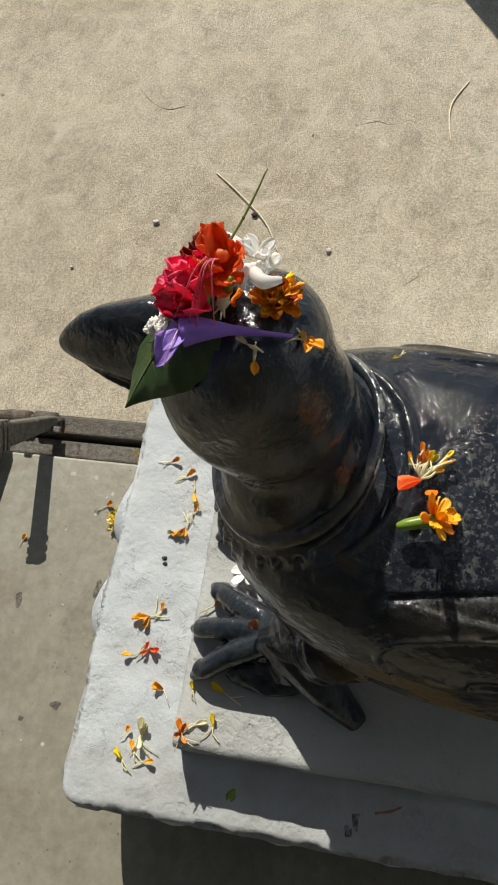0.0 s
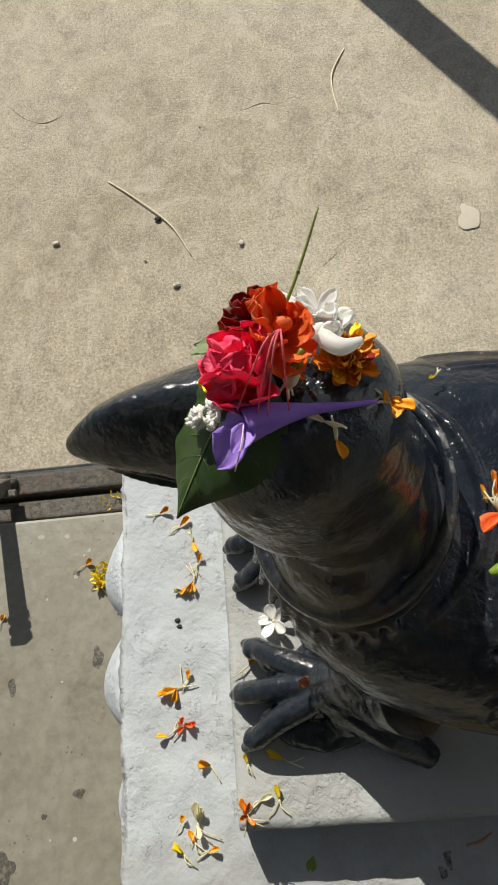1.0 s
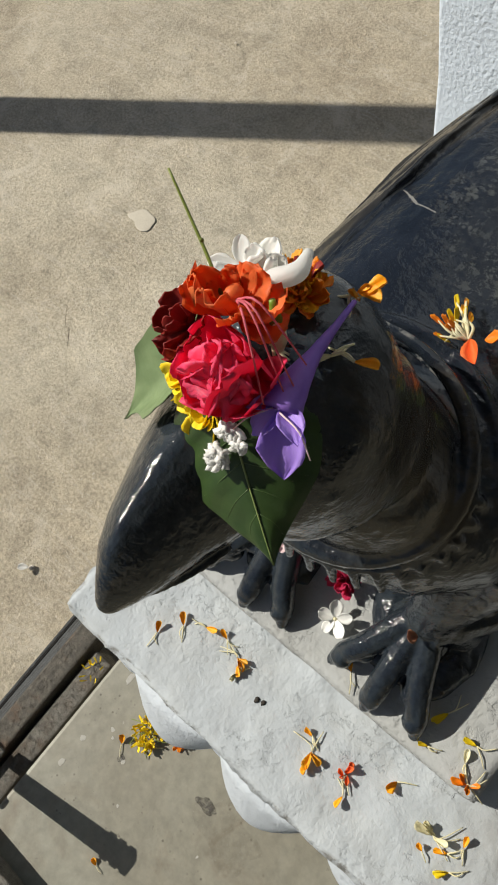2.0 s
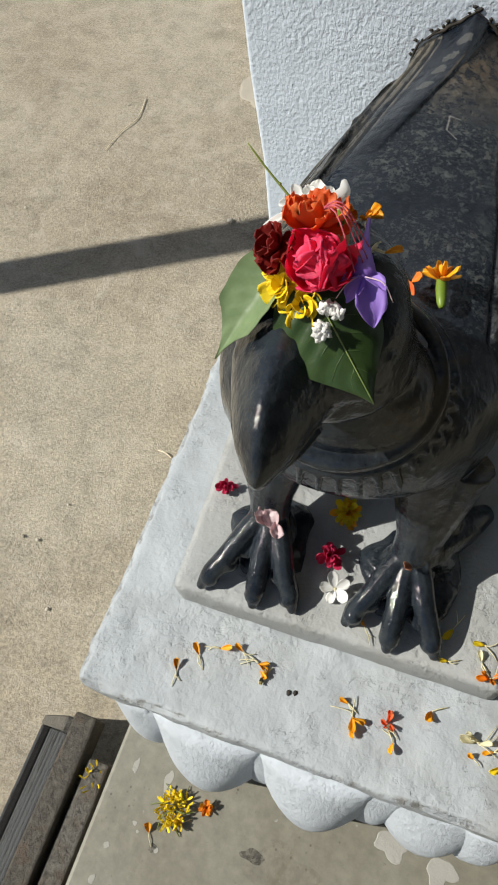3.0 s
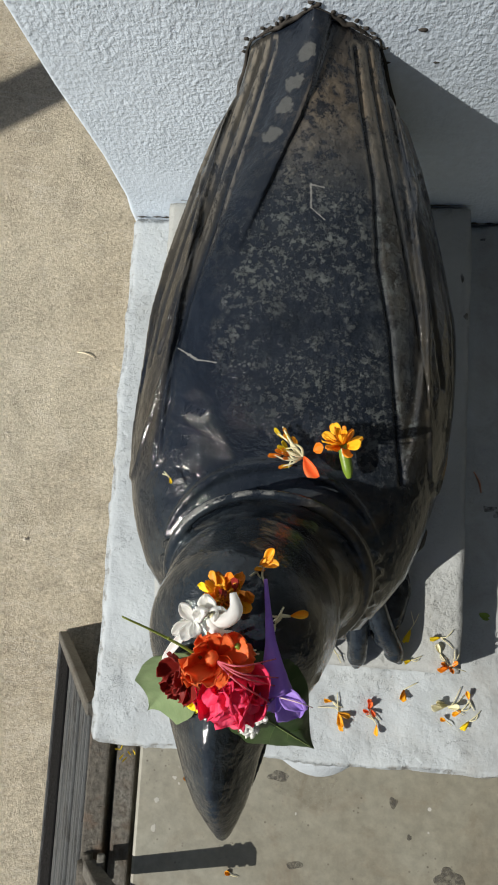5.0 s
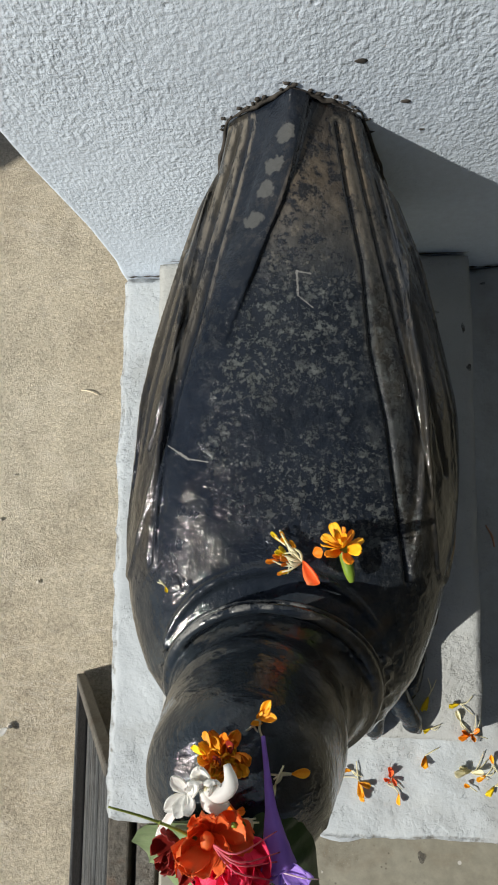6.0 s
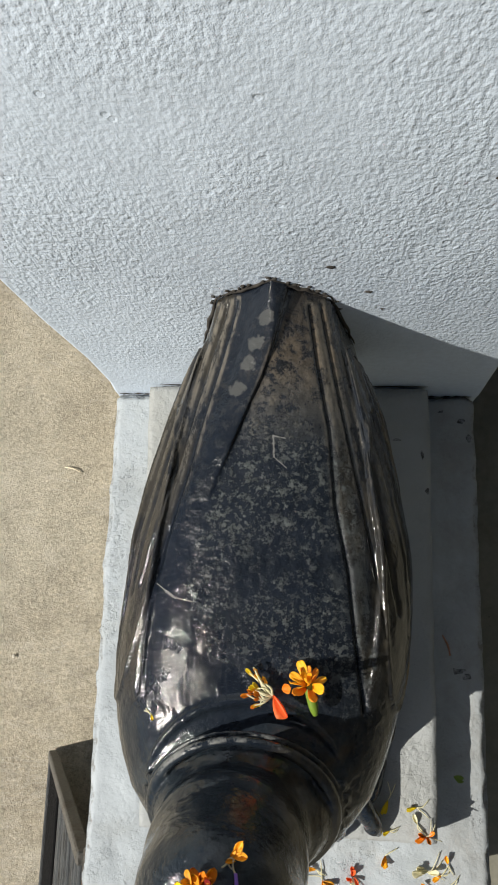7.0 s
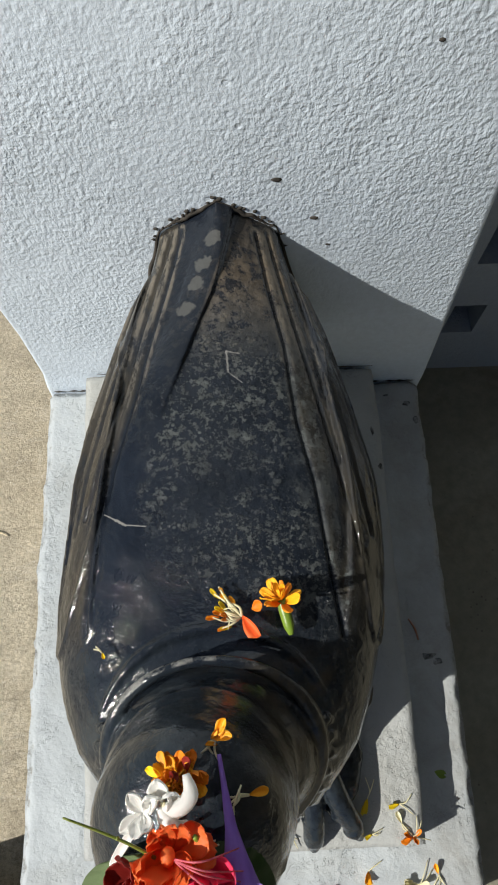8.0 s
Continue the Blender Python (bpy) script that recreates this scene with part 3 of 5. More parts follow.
BIG = lotus_petal(0.070, 0.064, SLAB - 0.045, PLAT + 0.010, 0.010, 1.0)
DART = lotus_petal(0.046, 0.038, SLAB - 0.05, PLAT + 0.002, 0.000, 5.0)
TOPZ = -PLAT
for x, y in ((-0.092, -0.114), (0.046, -0.114), (0.184, -0.094)):
    part("petal", BIG, None, pedestal, "", pose(x, y, TOPZ))
for x in (-0.182, -0.024, 0.115, 0.246):
    part("petal", DART, None, pedestal, "", pose(x, -0.118, TOPZ))
for y in (-0.02, 0.118, 0.256, 0.394, 0.532):
    part("petal", BIG, None, pedestal, "", pose(-0.205, y, TOPZ, 0, 0, -90))
    part("petal", BIG, None, pedestal, "", pose(0.226, y, TOPZ, 0, 0, 90))
for y in (0.049, 0.187, 0.325, 0.463):
    part("petal", DART, None, pedestal, "", pose(-0.215, y, TOPZ, 0, 0, -90))
    part("petal", DART, None, pedestal, "", pose(0.236, y, TOPZ, 0, 0, 90))
part("petal", DART, None, pedestal, "", pose(-0.205, -0.10, TOPZ, 0, 0, -40))
part("petal", DART, None, pedestal, "", pose(0.228, -0.10, TOPZ, 0, 0, 40))

# ---- the bird statue ----
# stations along the body: y, half width, top, widest level, underside
BODY = ((0.068, 0.025, 1.385, 1.360, 1.340), (0.074, 0.057, 1.402, 1.360, 1.324), (0.086, 0.087, 1.416, 1.361, 1.314),
        (0.104, 0.104, 1.427, 1.355, 1.290), (0.126, 0.122, 1.435, 1.340, 1.252), (0.153, 0.135, 1.439, 1.322, 1.214), (0.175, 0.1425, 1.4395, 1.313, 1.190),
        (0.200, 0.1480, 1.440, 1.305, 1.170), (0.235, 0.1520, 1.4405, 1.302, 1.164), (0.270, 0.1515, 1.441, 1.300, 1.160), (0.340, 0.1485, 1.441, 1.298, 1.163),
        (0.420, 0.1400, 1.442, 1.295, 1.170), (0.500, 0.1240, 1.445, 1.290, 1.182), (0.560, 0.106, 1.449, 1.285, 1.190), (0.612, 0.092, 1.459, 1.280, 1.196))


def axis_x(y):
    """The body's middle line, which bends a little towards the shoulders."""
    t = min(1.0, max(0.0, (y - 0.15) / 0.20))
    return -0.010 + 0.013 * t * t * (3 - 2 * t)


def body_at(y):
    for a, b in zip(BODY, BODY[1:]):
        if y <= b[0]:
            break
    t = min(1.0, max(0.0, (y - a[0]) / (b[0] - a[0])))
    return [p + (q - p) * t for p, q in zip(a[1:], b[1:])]


def skin(y, deg, lift=0.0):
    """The point of the body's surface at y, deg round from its right side over the back."""
    w, zt, zm, zb = body_at(y)
    w -= 0.006
    a = radians(deg)
    c, s = math.cos(a), math.sin(a)
    n = 2.9 if s > 0 else 2.2
    px, pz = abs(c) ** (2 / n), abs(s) ** (2 / n)
    flat = min(1.0, max(0.0, (y - 0.36) / 0.22)) if s > 0 else 0.0
    if flat:  # towards the tail the section turns into a low gable with corners
        q = math.degrees(math.asin(min(1.0, s))) / 90
        gx, gz = (1 - 0.36 * q / 0.45, 0.77 * q / 0.45) if q < 0.45 else (0.64 * (1 - q) / 0.55, 0.77 + 0.23 * (q - 0.45) / 0.55)
        px, pz = px + (gx - px) * flat, pz + (gz - pz) * flat
    x = math.copysign(px, c) * (w + lift)
    h = (zt - zm if s > 0 else zm - zb) + lift
    return Vector((axis_x(y) + x, y, zm + math.copysign(pz, s) * h))


def top_z(x, y):
    """The level of the back at x, y."""
    w, zt, zm, zb = body_at(y)
    r = min(0.999, abs(x - axis_x(y)) / (w - 0.006))
    return zm + (zt - zm) * (1 - r ** 2.9) ** (1 / 2.9)


def wing_lift(y):
    """How far the folded wings stand off the body: nothing at the shoulders, more behind them."""
    t = min(1.0, max(0.0, (y - 0.165) / 0.13))
    return 0.0042 * t * t * (3 - 2 * t) + 0.0004


def over(x, y):
    """The level of the top of the body at x, y, by its own section there."""
    ring = [skin(y, d) for d in range(0, 181, 3)]
    for a, b in zip(ring, ring[1:]):
        if b.x <= x <= a.x and a.x - b.x > 1e-6:
            return a.z + (b.z - a.z) * (a.x - x) / (a.x - b.x)
    return ring[0].z


def tail_edge(y):
    """Where the upper tail feathers end on the back: from the left border to the tail's point."""
    pts = ((0.39, -0.053), (0.414, -0.043), (0.448, -0.029), (0.484, -0.015), (0.511, -0.003), (0.541, 0.006), (0.571, 0.013), (0.61, 0.021))
    for a, b in zip(pts, pts[1:]):
        if y <= b[0]:
            break
    return a[1] + (b[1] - a[1]) * (y - a[0]) / (b[0] - a[0])


def bird():
    bm = bmesh.new()
    ys = [0.068, 0.071, 0.074, 0.080, 0.086, 0.096, 0.104, 0.115, 0.126, 0.139, 0.153, 0.175] + [0.2 + 0.0242 * i for i in range(18)]
    loft([[skin(y, 360 * k / 64) for k in range(64)] for y in ys], bm)
    # neck and head in one column: level, centre y, half width, half depth, centre x
    column = ((1.360, 0.130, 0.098, 0.056, -0.006), (1.400, 0.129, 0.090, 0.058, -0.008), (1.430, 0.128, 0.081, 0.060, -0.011),
              (1.455, 0.126, 0.0720, 0.055, -0.013), (1.473, 0.122, 0.0620, 0.048, -0.016), (1.487, 0.113, 0.0620, 0.057, -0.018), (1.503, 0.105, 0.0635, 0.0655, -0.019), (1.520, 0.100, 0.0605, 0.063, -0.020),
              (1.545, 0.098, 0.0580, 0.059, -0.021), (1.565, 0.102, 0.053, 0.052, -0.021), (1.580, 0.107, 0.043, 0.042, -0.021),
              (1.590, 0.110, 0.029, 0.030, -0.021), (1.595, 0.111, 0.012, 0.013, -0.021))
    path = curve_points([Vector((c[1], c[2], c[3])) for c in column], 40)
    lev = curve_points([Vector((c[0], c[4], 0)) for c in column], 40)
    loft([[(l.y + q.y * math.cos(a), q.x + q.z * math.sin(a), l.x) for a in (2 * math.pi * k / 48 for k in range(48))] for q, l in zip(path, lev)], bm)
    # beak: y, centre x, centre z, half width, half height
    beak = ((0.095, -0.026, 1.530, 0.046, 0.044), (0.058, -0.031, 1.531, 0.0400, 0.050), (0.038, -0.031, 1.532, 0.0335, 0.0485), (0.020, -0.0305, 1.534, 0.0270, 0.0425),
            (0.005, -0.029, 1.537, 0.0222, 0.0365), (-0.009, -0.0275, 1.538, 0.0170, 0.0290), (-0.021, -0.0255, 1.5375, 0.0100, 0.0190), (-0.0285, -0.0245, 1.537, 0.0052, 0.0105), (-0.0315, -0.024, 1.537, 0.0020, 0.0045))
    rings = []
    for y, cx, cz, hw, hh in beak:
        ring = []
        for k in range(32):
            a = 2 * math.pi * k / 32
            c, s = math.cos(a), math.sin(a)
            n, h = (1.5, hh) if s > 0 else (2.0, hh * 0.72)
            ring.append((cx + hw * math.copysign(abs(c) ** (2 / n), c), y, cz + h * math.copysign(abs(s) ** (2 / n), s)))
        rings.append(ring)
    loft(rings, bm)
    for side in (-1, 1):  # the line of the bill, and the eyes
        tube([(-0.030 + side * 0.0310, 0.030, 1.520), (-0.030 + side * 0.0268, 0.018, 1.522), (-0.0285 + side * 0.0208, 0.003, 1.525), (-0.027 + side * 0.0145, -0.011, 1.530)], [0.0008, 0.0024, 0.0020, 0.001], 8, 12, bm)
        eye = Vector((-0.021 + side * 0.0505, 0.078, 1.548))
        blob(eye, (0.003, 0.009, 0.006), 1, 0.0, 2, bm)
    # collar: two cords round the neck, lower in front, with a fringe of short notched ridges below
    for level, tilt, rx, ry, r in ((1.440, 0.036, 0.0775, 0.0610, 0.0056), (1.424, 0.034, 0.0830, 0.0640, 0.0032)):
        tube([(-0.012 + rx * math.cos(a), 0.127 + ry * math.sin(a), level + tilt * math.sin(a)) for a in (2 * math.pi * k / 48 for k in range(49))], [r * 1.3, r * 0.7, r, r * 1.7, r * 1.3], 8, 144, bm)
    for k in range(34):
        a = 2 * math.pi * (k + 0.5) / 34
        if math.sin(a) > 0.30:
            continue
        c, s = math.cos(a), math.sin(a)
        z = 1.422 + 0.034 * s
        tube([(-0.011 + 0.0855 * c, 0.127 + 0.0660 * s, z), (-0.010 + 0.0960 * c, 0.127 + 0.0710 * s, z - 0.022)], [0.0046, 0.0030], 6, 3, bm)
    # a raised rim where the neck meets the back
    rim = []
    for k in range(25):
        a = radians(10 + 160 * k / 24)
        x, y = -0.010 + 0.092 * math.cos(a), 0.126 + 0.088 * math.sin(a)
        rim.append((x, y, top_z(x, y) - 0.0005))
    tube(rim, [0.001, 0.0045, 0.0050, 0.0045, 0.001], 8, 60, bm)
    # folded wings: raised shells over the flanks, their tips free of the tail
    for mirror in (False, True):
        rings = []
        for k in range(25):
            t = k / 24
            y = 0.165 + 0.395 * t
            d0, d1 = -38 + 46 * t ** 2.2, 53 - 16 * t ** 2.5
            d1 -= 26 * max(0.0, 0.12 - t) / 0.12
            d0 += 20 * max(0.0, 0.12 - t) / 0.12
            h = wing_lift(y) * min(1.0, (1 - t) / 0.04 + 0.4)
            angles = [d0 + (d1 - d0) * q / 15 for q in range(16)]
            ring = [skin(y, 180 - a if mirror else a, h) for a in angles] + [skin(y, 180 - a if mirror else a, -0.006) for a in reversed(angles)]
            rings.append(ring)
        loft(rings, bm)
    # feather lines that run from the shoulders to the tail, on both flanks
    for deg, r, y0, y1 in ((29, 0.0056, 0.42, 0.560),
                           (21, 0.0056, 0.47, 0.560), (13, 0.0052, 0.46, 0.550), (5, 0.0050, 0.43, 0.545)):
        for mirror in (False, True):
            pts = []
            y0 = min(y0, 0.21) if mirror and deg > 15 else y0
            for k in range(15):
                y = y0 + (y1 - y0) * k / 14
                d = deg - 7 * (1 - k / 14) ** 2
                pts.append(skin(y, 180 - d if mirror else d, wing_lift(y) + 0.0002 if y < 0.55 else 0.0015))
            tube(pts, [r * 0.1, r * 0.4, r * 0.7, r * 0.8, r * 0.8, r * 0.7], 6, 42, bm)
    # the folded wing's oval border on each flank, a rounded ridge with a groove inside it
    for grow, r in ((1.0, 0.0029),):
        for mirror in (False, True):
            ring = []
            for k in range(49):
                a = 2 * math.pi * k / 48
                d = 24 + 27 * grow * math.sin(a)
                ring.append(skin(0.350 + 0.148 * grow * math.cos(a), 180 - d if mirror else d, wing_lift(0.350 + 0.148 * grow * math.cos(a)) - 0.0004))
            tube(ring, [r], 8, 96, bm)
    # overlapping tail feathers: the left ones lie over the back in a ledge that runs up to the tail's point
    rings = []
    for k in range(23):
        y = 0.392 + 0.216 * k / 22
        edge = tail_edge(y)
        high = 0.0055 * min(1.0, (y - 0.385) / 0.06)
        across = [edge - q for q in (0.0, 0.0012, 0.004, 0.009, 0.016, 0.024, 0.032)]
        left = skin(y, 122).x
        across = [x for x in across if x > left] or [edge]
        while len(across) < 7:
            across.append(across[-1] - 0.0005)
        fade = [0.4, 0.95, 1.0, 0.9, 0.7, 0.4, 0.1]
        rings.append([Vector((x, y, over(x, y) + high * f)) for x, f in zip(across, fade)] + [Vector((x, y, over(x, y) - 0.006)) for x in reversed(across)])
    loft(rings, bm)
    # legs and feet
    for side, ax, tips, spur in ((-1, -0.079, ((-0.139, 0.009), (-0.072, 0.005), (-0.026, 0.014)), (-0.150, 0.198)),
                                 (1, 0.082, ((0.032, 0.019), (0.084, 0.004), (0.136, 0.013)), (0.157, 0.199))):
        tube([(ax * 0.90, 0.165, 1.280), (ax * 0.98, 0.142, 1.222), (ax * 1.04, 0.118, 1.182), (ax * 1.02, 0.102, 1.148)], [0.040, 0.031, 0.024, 0.024], 16, 14, bm)
        blob((ax, 0.096, 1.138), (0.032, 0.034, 0.026), 2, 0.15, 3, bm)
        tube([(ax * 1.30, 0.172, 1.272), (ax * 1.20, 0.145, 1.216), (ax * 1.08, 0.116, 1.168), (ax, 0.098, 1.142)], [0.034, 0.027, 0.022, 0.021], 14, 12, bm)
        for tx, ty in tips:
            mid = ((ax + tx) / 2, (0.088 + ty) / 2)
            tube([(ax + (tx - ax) * 0.10, 0.108, 1.162), (ax + (tx - ax) * 0.36, 0.078, 1.151), (mid[0] + (tx - ax) * 0.10, mid[1] - 0.001, 1.140),
                  (ax + (tx - ax) * 0.84, ty + 0.016, 1.126), (tx, ty, 1.113)], [0.0140, 0.0138, 0.0128, 0.0120, 0.0050], 12, 18, bm)
            for f, r in ((0.30, 0.0150), (0.58, 0.0142), (0.84, 0.0126)):
                blob((ax + (tx - ax) * f, 0.090 + (ty - 0.090) * f, 1.146 - 0.027 * f), (r * 0.95, r, r * 0.95), f * 10 + tx * 50, 0.16, 2, bm)
        if side > 0:
            tube([(ax, 0.104, 1.160), (ax + side * 0.022, 0.130, 1.150), (ax + side * 0.050, 0.165, 1.136), (spur[0], spur[1], 1.114)], [0.028, 0.026, 0.022, 0.012], 14, 14, bm)
            blob((ax + 0.026, 0.098, 1.120), (0.036, 0.058, 0.018), 4, 0.2, 3, bm)  # the web between toe and spur
            tube([(ax, 0.112, 1.170), (ax + 0.022, 0.120, 1.146), (ax + 0.038, 0.122, 1.126)], [0.026, 0.024, 0.018], 14, 8, bm)
            tube([(ax * 1.12, 0.220, 1.255), (ax * 1.16, 0.186, 1.205), (ax * 1.22, 0.150, 1.155), (ax * 1.22, 0.125, 1.130)], [0.036, 0.034, 0.030, 0.024], 14, 10, bm)
        # mortar packed round the foot
        blob((ax, 0.098, STEP), (0.050, 0.050, 0.020), 6, 0.3, 3, bm)
    return bm


# carved lines between the long feathers, seen from above: each border of the back, then the feathers outside it
RIGHT = ((0.094, 0.205), (0.085, 0.273), (0.079, 0.327), (0.067, 0.385), (0.061, 0.46), (0.049, 0.525), (0.040, 0.585))
LEFT = ((-0.113, 0.215), (-0.110, 0.27), (-0.105, 0.30), (-0.094, 0.351), (-0.077, 0.414), (-0.064, 0.47), (-0.048, 0.53), (-0.033, 0.59))
GROOVES = ((RIGHT, 0.0026, 0.0022), (LEFT, 0.0019, 0.0020),
           (((0.114, 0.27), (0.102, 0.34), (0.086, 0.42), (0.069, 0.50), (0.051, 0.59)), 0.0022, 0.0018),
           (((0.127, 0.29), (0.117, 0.34), (0.103, 0.42), (0.085, 0.50), (0.064, 0.59)), 0.0022, 0.0018),
           (((0.140, 0.27), (0.134, 0.34), (0.120, 0.41), (0.100, 0.49), (0.079, 0.56)), 0.0022, 0.0018),
           (((-0.119, 0.31), (-0.107, 0.35), (-0.089, 0.42), (-0.074, 0.48), (-0.058, 0.54), (-0.043, 0.59)), 0.0022, 0.0017),
           (((-0.130, 0.30), (-0.120, 0.35), (-0.102, 0.42), (-0.086, 0.48), (-0.070, 0.54), (-0.054, 0.59)), 0.0022, 0.0017),
           (((-0.141, 0.28), (-0.132, 0.35), (-0.114, 0.42), (-0.098, 0.48), (-0.081, 0.54), (-0.066, 0.58)), 0.0022, 0.0017))


def carve(me):
    """Cut the feather lines into the skin, and note how near each point lies to one, for the wear along their rims."""
    n = len(me.vertices)
    co, no = np.empty(n * 3), np.empty(n * 3)
    me.vertices.foreach_get("co", co)
    me.vertices.foreach_get("normal", no)
    co, no = co.reshape(n, 3), no.reshape(n, 3)
    near, depth = np.full(n, 1.0), np.zeros(n)
    for line, deep, wide in GROOVES:
        far = np.full(n, 1.0)
        for a, b in zip(line, line[1:]):
            ab = np.subtract(b, a)
            t = np.clip(((co[:, :2] - a) @ ab) / (ab @ ab), 0, 1)
            far = np.minimum(far, np.linalg.norm(co[:, :2] - a - t[:, None] * ab, axis=1))
        near, depth = np.minimum(near, far), np.maximum(depth, deep * np.exp(-(far / wide) ** 2))
    x, y, high = co[:, 0].copy(), co[:, 1].copy(), np.clip((co[:, 2] - 1.24) / 0.05, 0, 1)
    co -= no * (depth * high * np.clip(no[:, 2] / 0.25, 0, 1) * np.clip((0.60 - y) / 0.02, 0, 1))[:, None]
    me.vertices.foreach_set("co", co.ravel())
    inner, outer = [np.interp(y, [p[1] for p in line], [p[0] for p in line]) for line in (LEFT, RIGHT)]
    outside = np.maximum(np.clip((inner - x) / 0.004, 0, 1), np.clip((x - outer) / 0.004, 0, 1) * np.clip((co[:, 2] - 1.37) / 0.03, 0, 1)) * high * np.clip((y - 0.19) / 0.05, 0, 1)
    for name, value in (("rub", np.exp(-((near - 0.0046) / 0.0018) ** 2) * high), ("flank", outside)):
        me.attributes.new(name, "FLOAT", "POINT").data.foreach_set("value", value)
    me.update()


rough = solid("bird_blank", bird(), BLACK, "", "", "", True)
mod = rough.modifiers.new("union", "REMESH")
mod.mode, mod.voxel_size, mod.use_smooth_shade = "VOXEL", 0.0016, True
mod = rough.modifiers.new("soften", "SMOOTH")
mod.factor, mod.iterations = 0.5, 5
skin_mesh = bpy.data.meshes.new_from_object(rough.evaluated_get(bpy.context.evaluated_depsgraph_get()))
bpy.data.objects.remove(rough)
skin_mesh.name = "bird_statue"
carve(skin_mesh)
skin_mesh.polygons.foreach_set("use_smooth", [True] * len(skin_mesh.polygons))
statue = tagged(new("bird_statue", skin_mesh), "glossy black-painted stone bird statue with worn grey back", "statue")

# ---- steel rails and the slatted gate that leans on the platform's edge ----
gate = thing("slatted_gate", "grey slatted metal gate leaning on the platform edge", "gate", pose(-0.345, -0.16, 0.735, 0, 0, 0))
foot = Vector((-0.318, 0, -0.735 + 0.004))   # from the top edge to the ground, seen along the gate
slope = foot.normalized()
out = Vector((slope.z, 0, -slope.x))    # away from the face
LEN = foot.length


def slope_bar(u0, u1, y0, y1, d0, d1):
    """A bar on the leaning plane: u down the slope, y along it, d proud of it."""
    bm = bmesh.new()
    v = [bm.verts.new(slope * u + Vector((0, y, 0)) + out * d) for u in (u0, u1) for y in (y0, y1) for d in (d0, d1)]
    for q in ((0, 1, 3, 2), (4, 6, 7, 5), (0, 4, 5, 1), (2, 3, 7, 6), (0, 2, 6, 4), (1, 5, 7, 3)):
        bm.faces.new([v[i] for i in q])
    bmesh.ops.bevel(bm, geom=bm.edges[:], offset=0.003, segments=1, affect="EDGES")
    return bm


part("stile", slope_bar(0.0, LEN, -0.024, 0.0, -0.012, 0.014), RAILP, gate, "", None, False)
part("bottom_lip", slope_bar(LEN - 0.011, LEN, -1.276, -0.024, -0.012, 0.012), SLATP, gate, "thin grey bottom lip", None, False)
part("stile", slope_bar(0.0, LEN, -1.30, -1.276, -0.012, 0.014), RAILP, gate, "", None, False)
# two boards of narrow ribs with a dark gap between them
rng = random.Random(17)
for first, last, ribs in ((0.030, 0.185, 6), (0.225, 0.515, 9)):
    wide = (last - first) / ribs
    for k in range(ribs):
        u0 = first + wide * k
        proud = 0.004 + rng.uniform(-0.002, 0.004)
        part("slat", slope_bar(u0 + 0.001, u0 + wide - rng.choice((0.001, 0.002, 0.006)), -1.276, -0.024, -0.006, proud), SLATP, gate, "", None, False)
# added black sheet behind the ribs, painting the shade in their gaps
part("backing_sheet", slope_bar(0.02, LEN - 0.03, -1.276, -0.024, -0.010, -0.007), DARKP, gate, "black sheet added to darken the slat gaps", None, False)
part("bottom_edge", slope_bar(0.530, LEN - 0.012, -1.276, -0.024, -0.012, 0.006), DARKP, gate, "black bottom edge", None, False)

rail = thing("edge_rail", "rust-stained steel rails with a hinge along the platform edge", "rail", pose(-0.30, -0.15, 0.70))
part("outer_rail", box((-0.046, -1.30, -0.010), (-0.008, 0.0, 0.046), 0.004), RUST, rail, "rusty brown angle bar", None, False)
part("inner_rail", box((0.000, -1.30, -0.020), (0.036, -0.055, 0.034), 0.004), RAILP, rail, "worn grey bar", None, False)
for y in (-0.34, -0.85):
    part("bracket", box((0.030, y - 0.02, -0.020), (0.052, y + 0.02, 0.010), 0.002), RUST, rail, "", None, False)
part("hinge_barrel", tube([(-0.030, -0.268, 0.052), (-0.030, -0.310, 0.052)], [0.017], 14, 4), RUST, rail, "rusty hinge barrel", None, True)
barrel = part("hinge_barrel", tube([(-0.030, -0.322, 0.050), (-0.030, -0.372, 0.050)], [0.016], 14, 4), RUST, rail, "rusty hinge barrel", None, True)
part("hinge_pin", tube([(-0.030, -0.255, 0.052), (-0.030, -0.40, 0.050)], [0.009], 10, 4), RUST, barrel, "", None, True)

# upright gate leaf beyond the hinge, its lower bar and post over the platform
leaf = thing("hinged_gate_leaf", "rusty steel gate leaf hinged to the rail, standing over the platform", "gate", pose(-0.285, -0.56, PLAT))
low, high = Vector((-0.037, 0.140, -0.007)), Vector((0.077, 0.130, 0.154))
rise = (high - low).normalized()
wide = Vector((rise.z, 0, -rise.x))
deep = Vector((0, 1, 0))


def lean_bar(t0, t1, w0, w1, half):
    """A length of the leaning post, wider towards its top."""
    corners = ((-1, -1), (-0.8, -1.0), (0.8, -1), (1, -0.8), (1, 0.8), (0.8, 1), (-0.8, 1), (-1, 0.8))
    return loft([[low + (high - low) * t + wide * (a * w) + deep * (b * half) for a, b in corners] for t, w in ((t0, w0), ((t0 + t1) / 2, (w0 + w1) / 2), (t1, w1))])


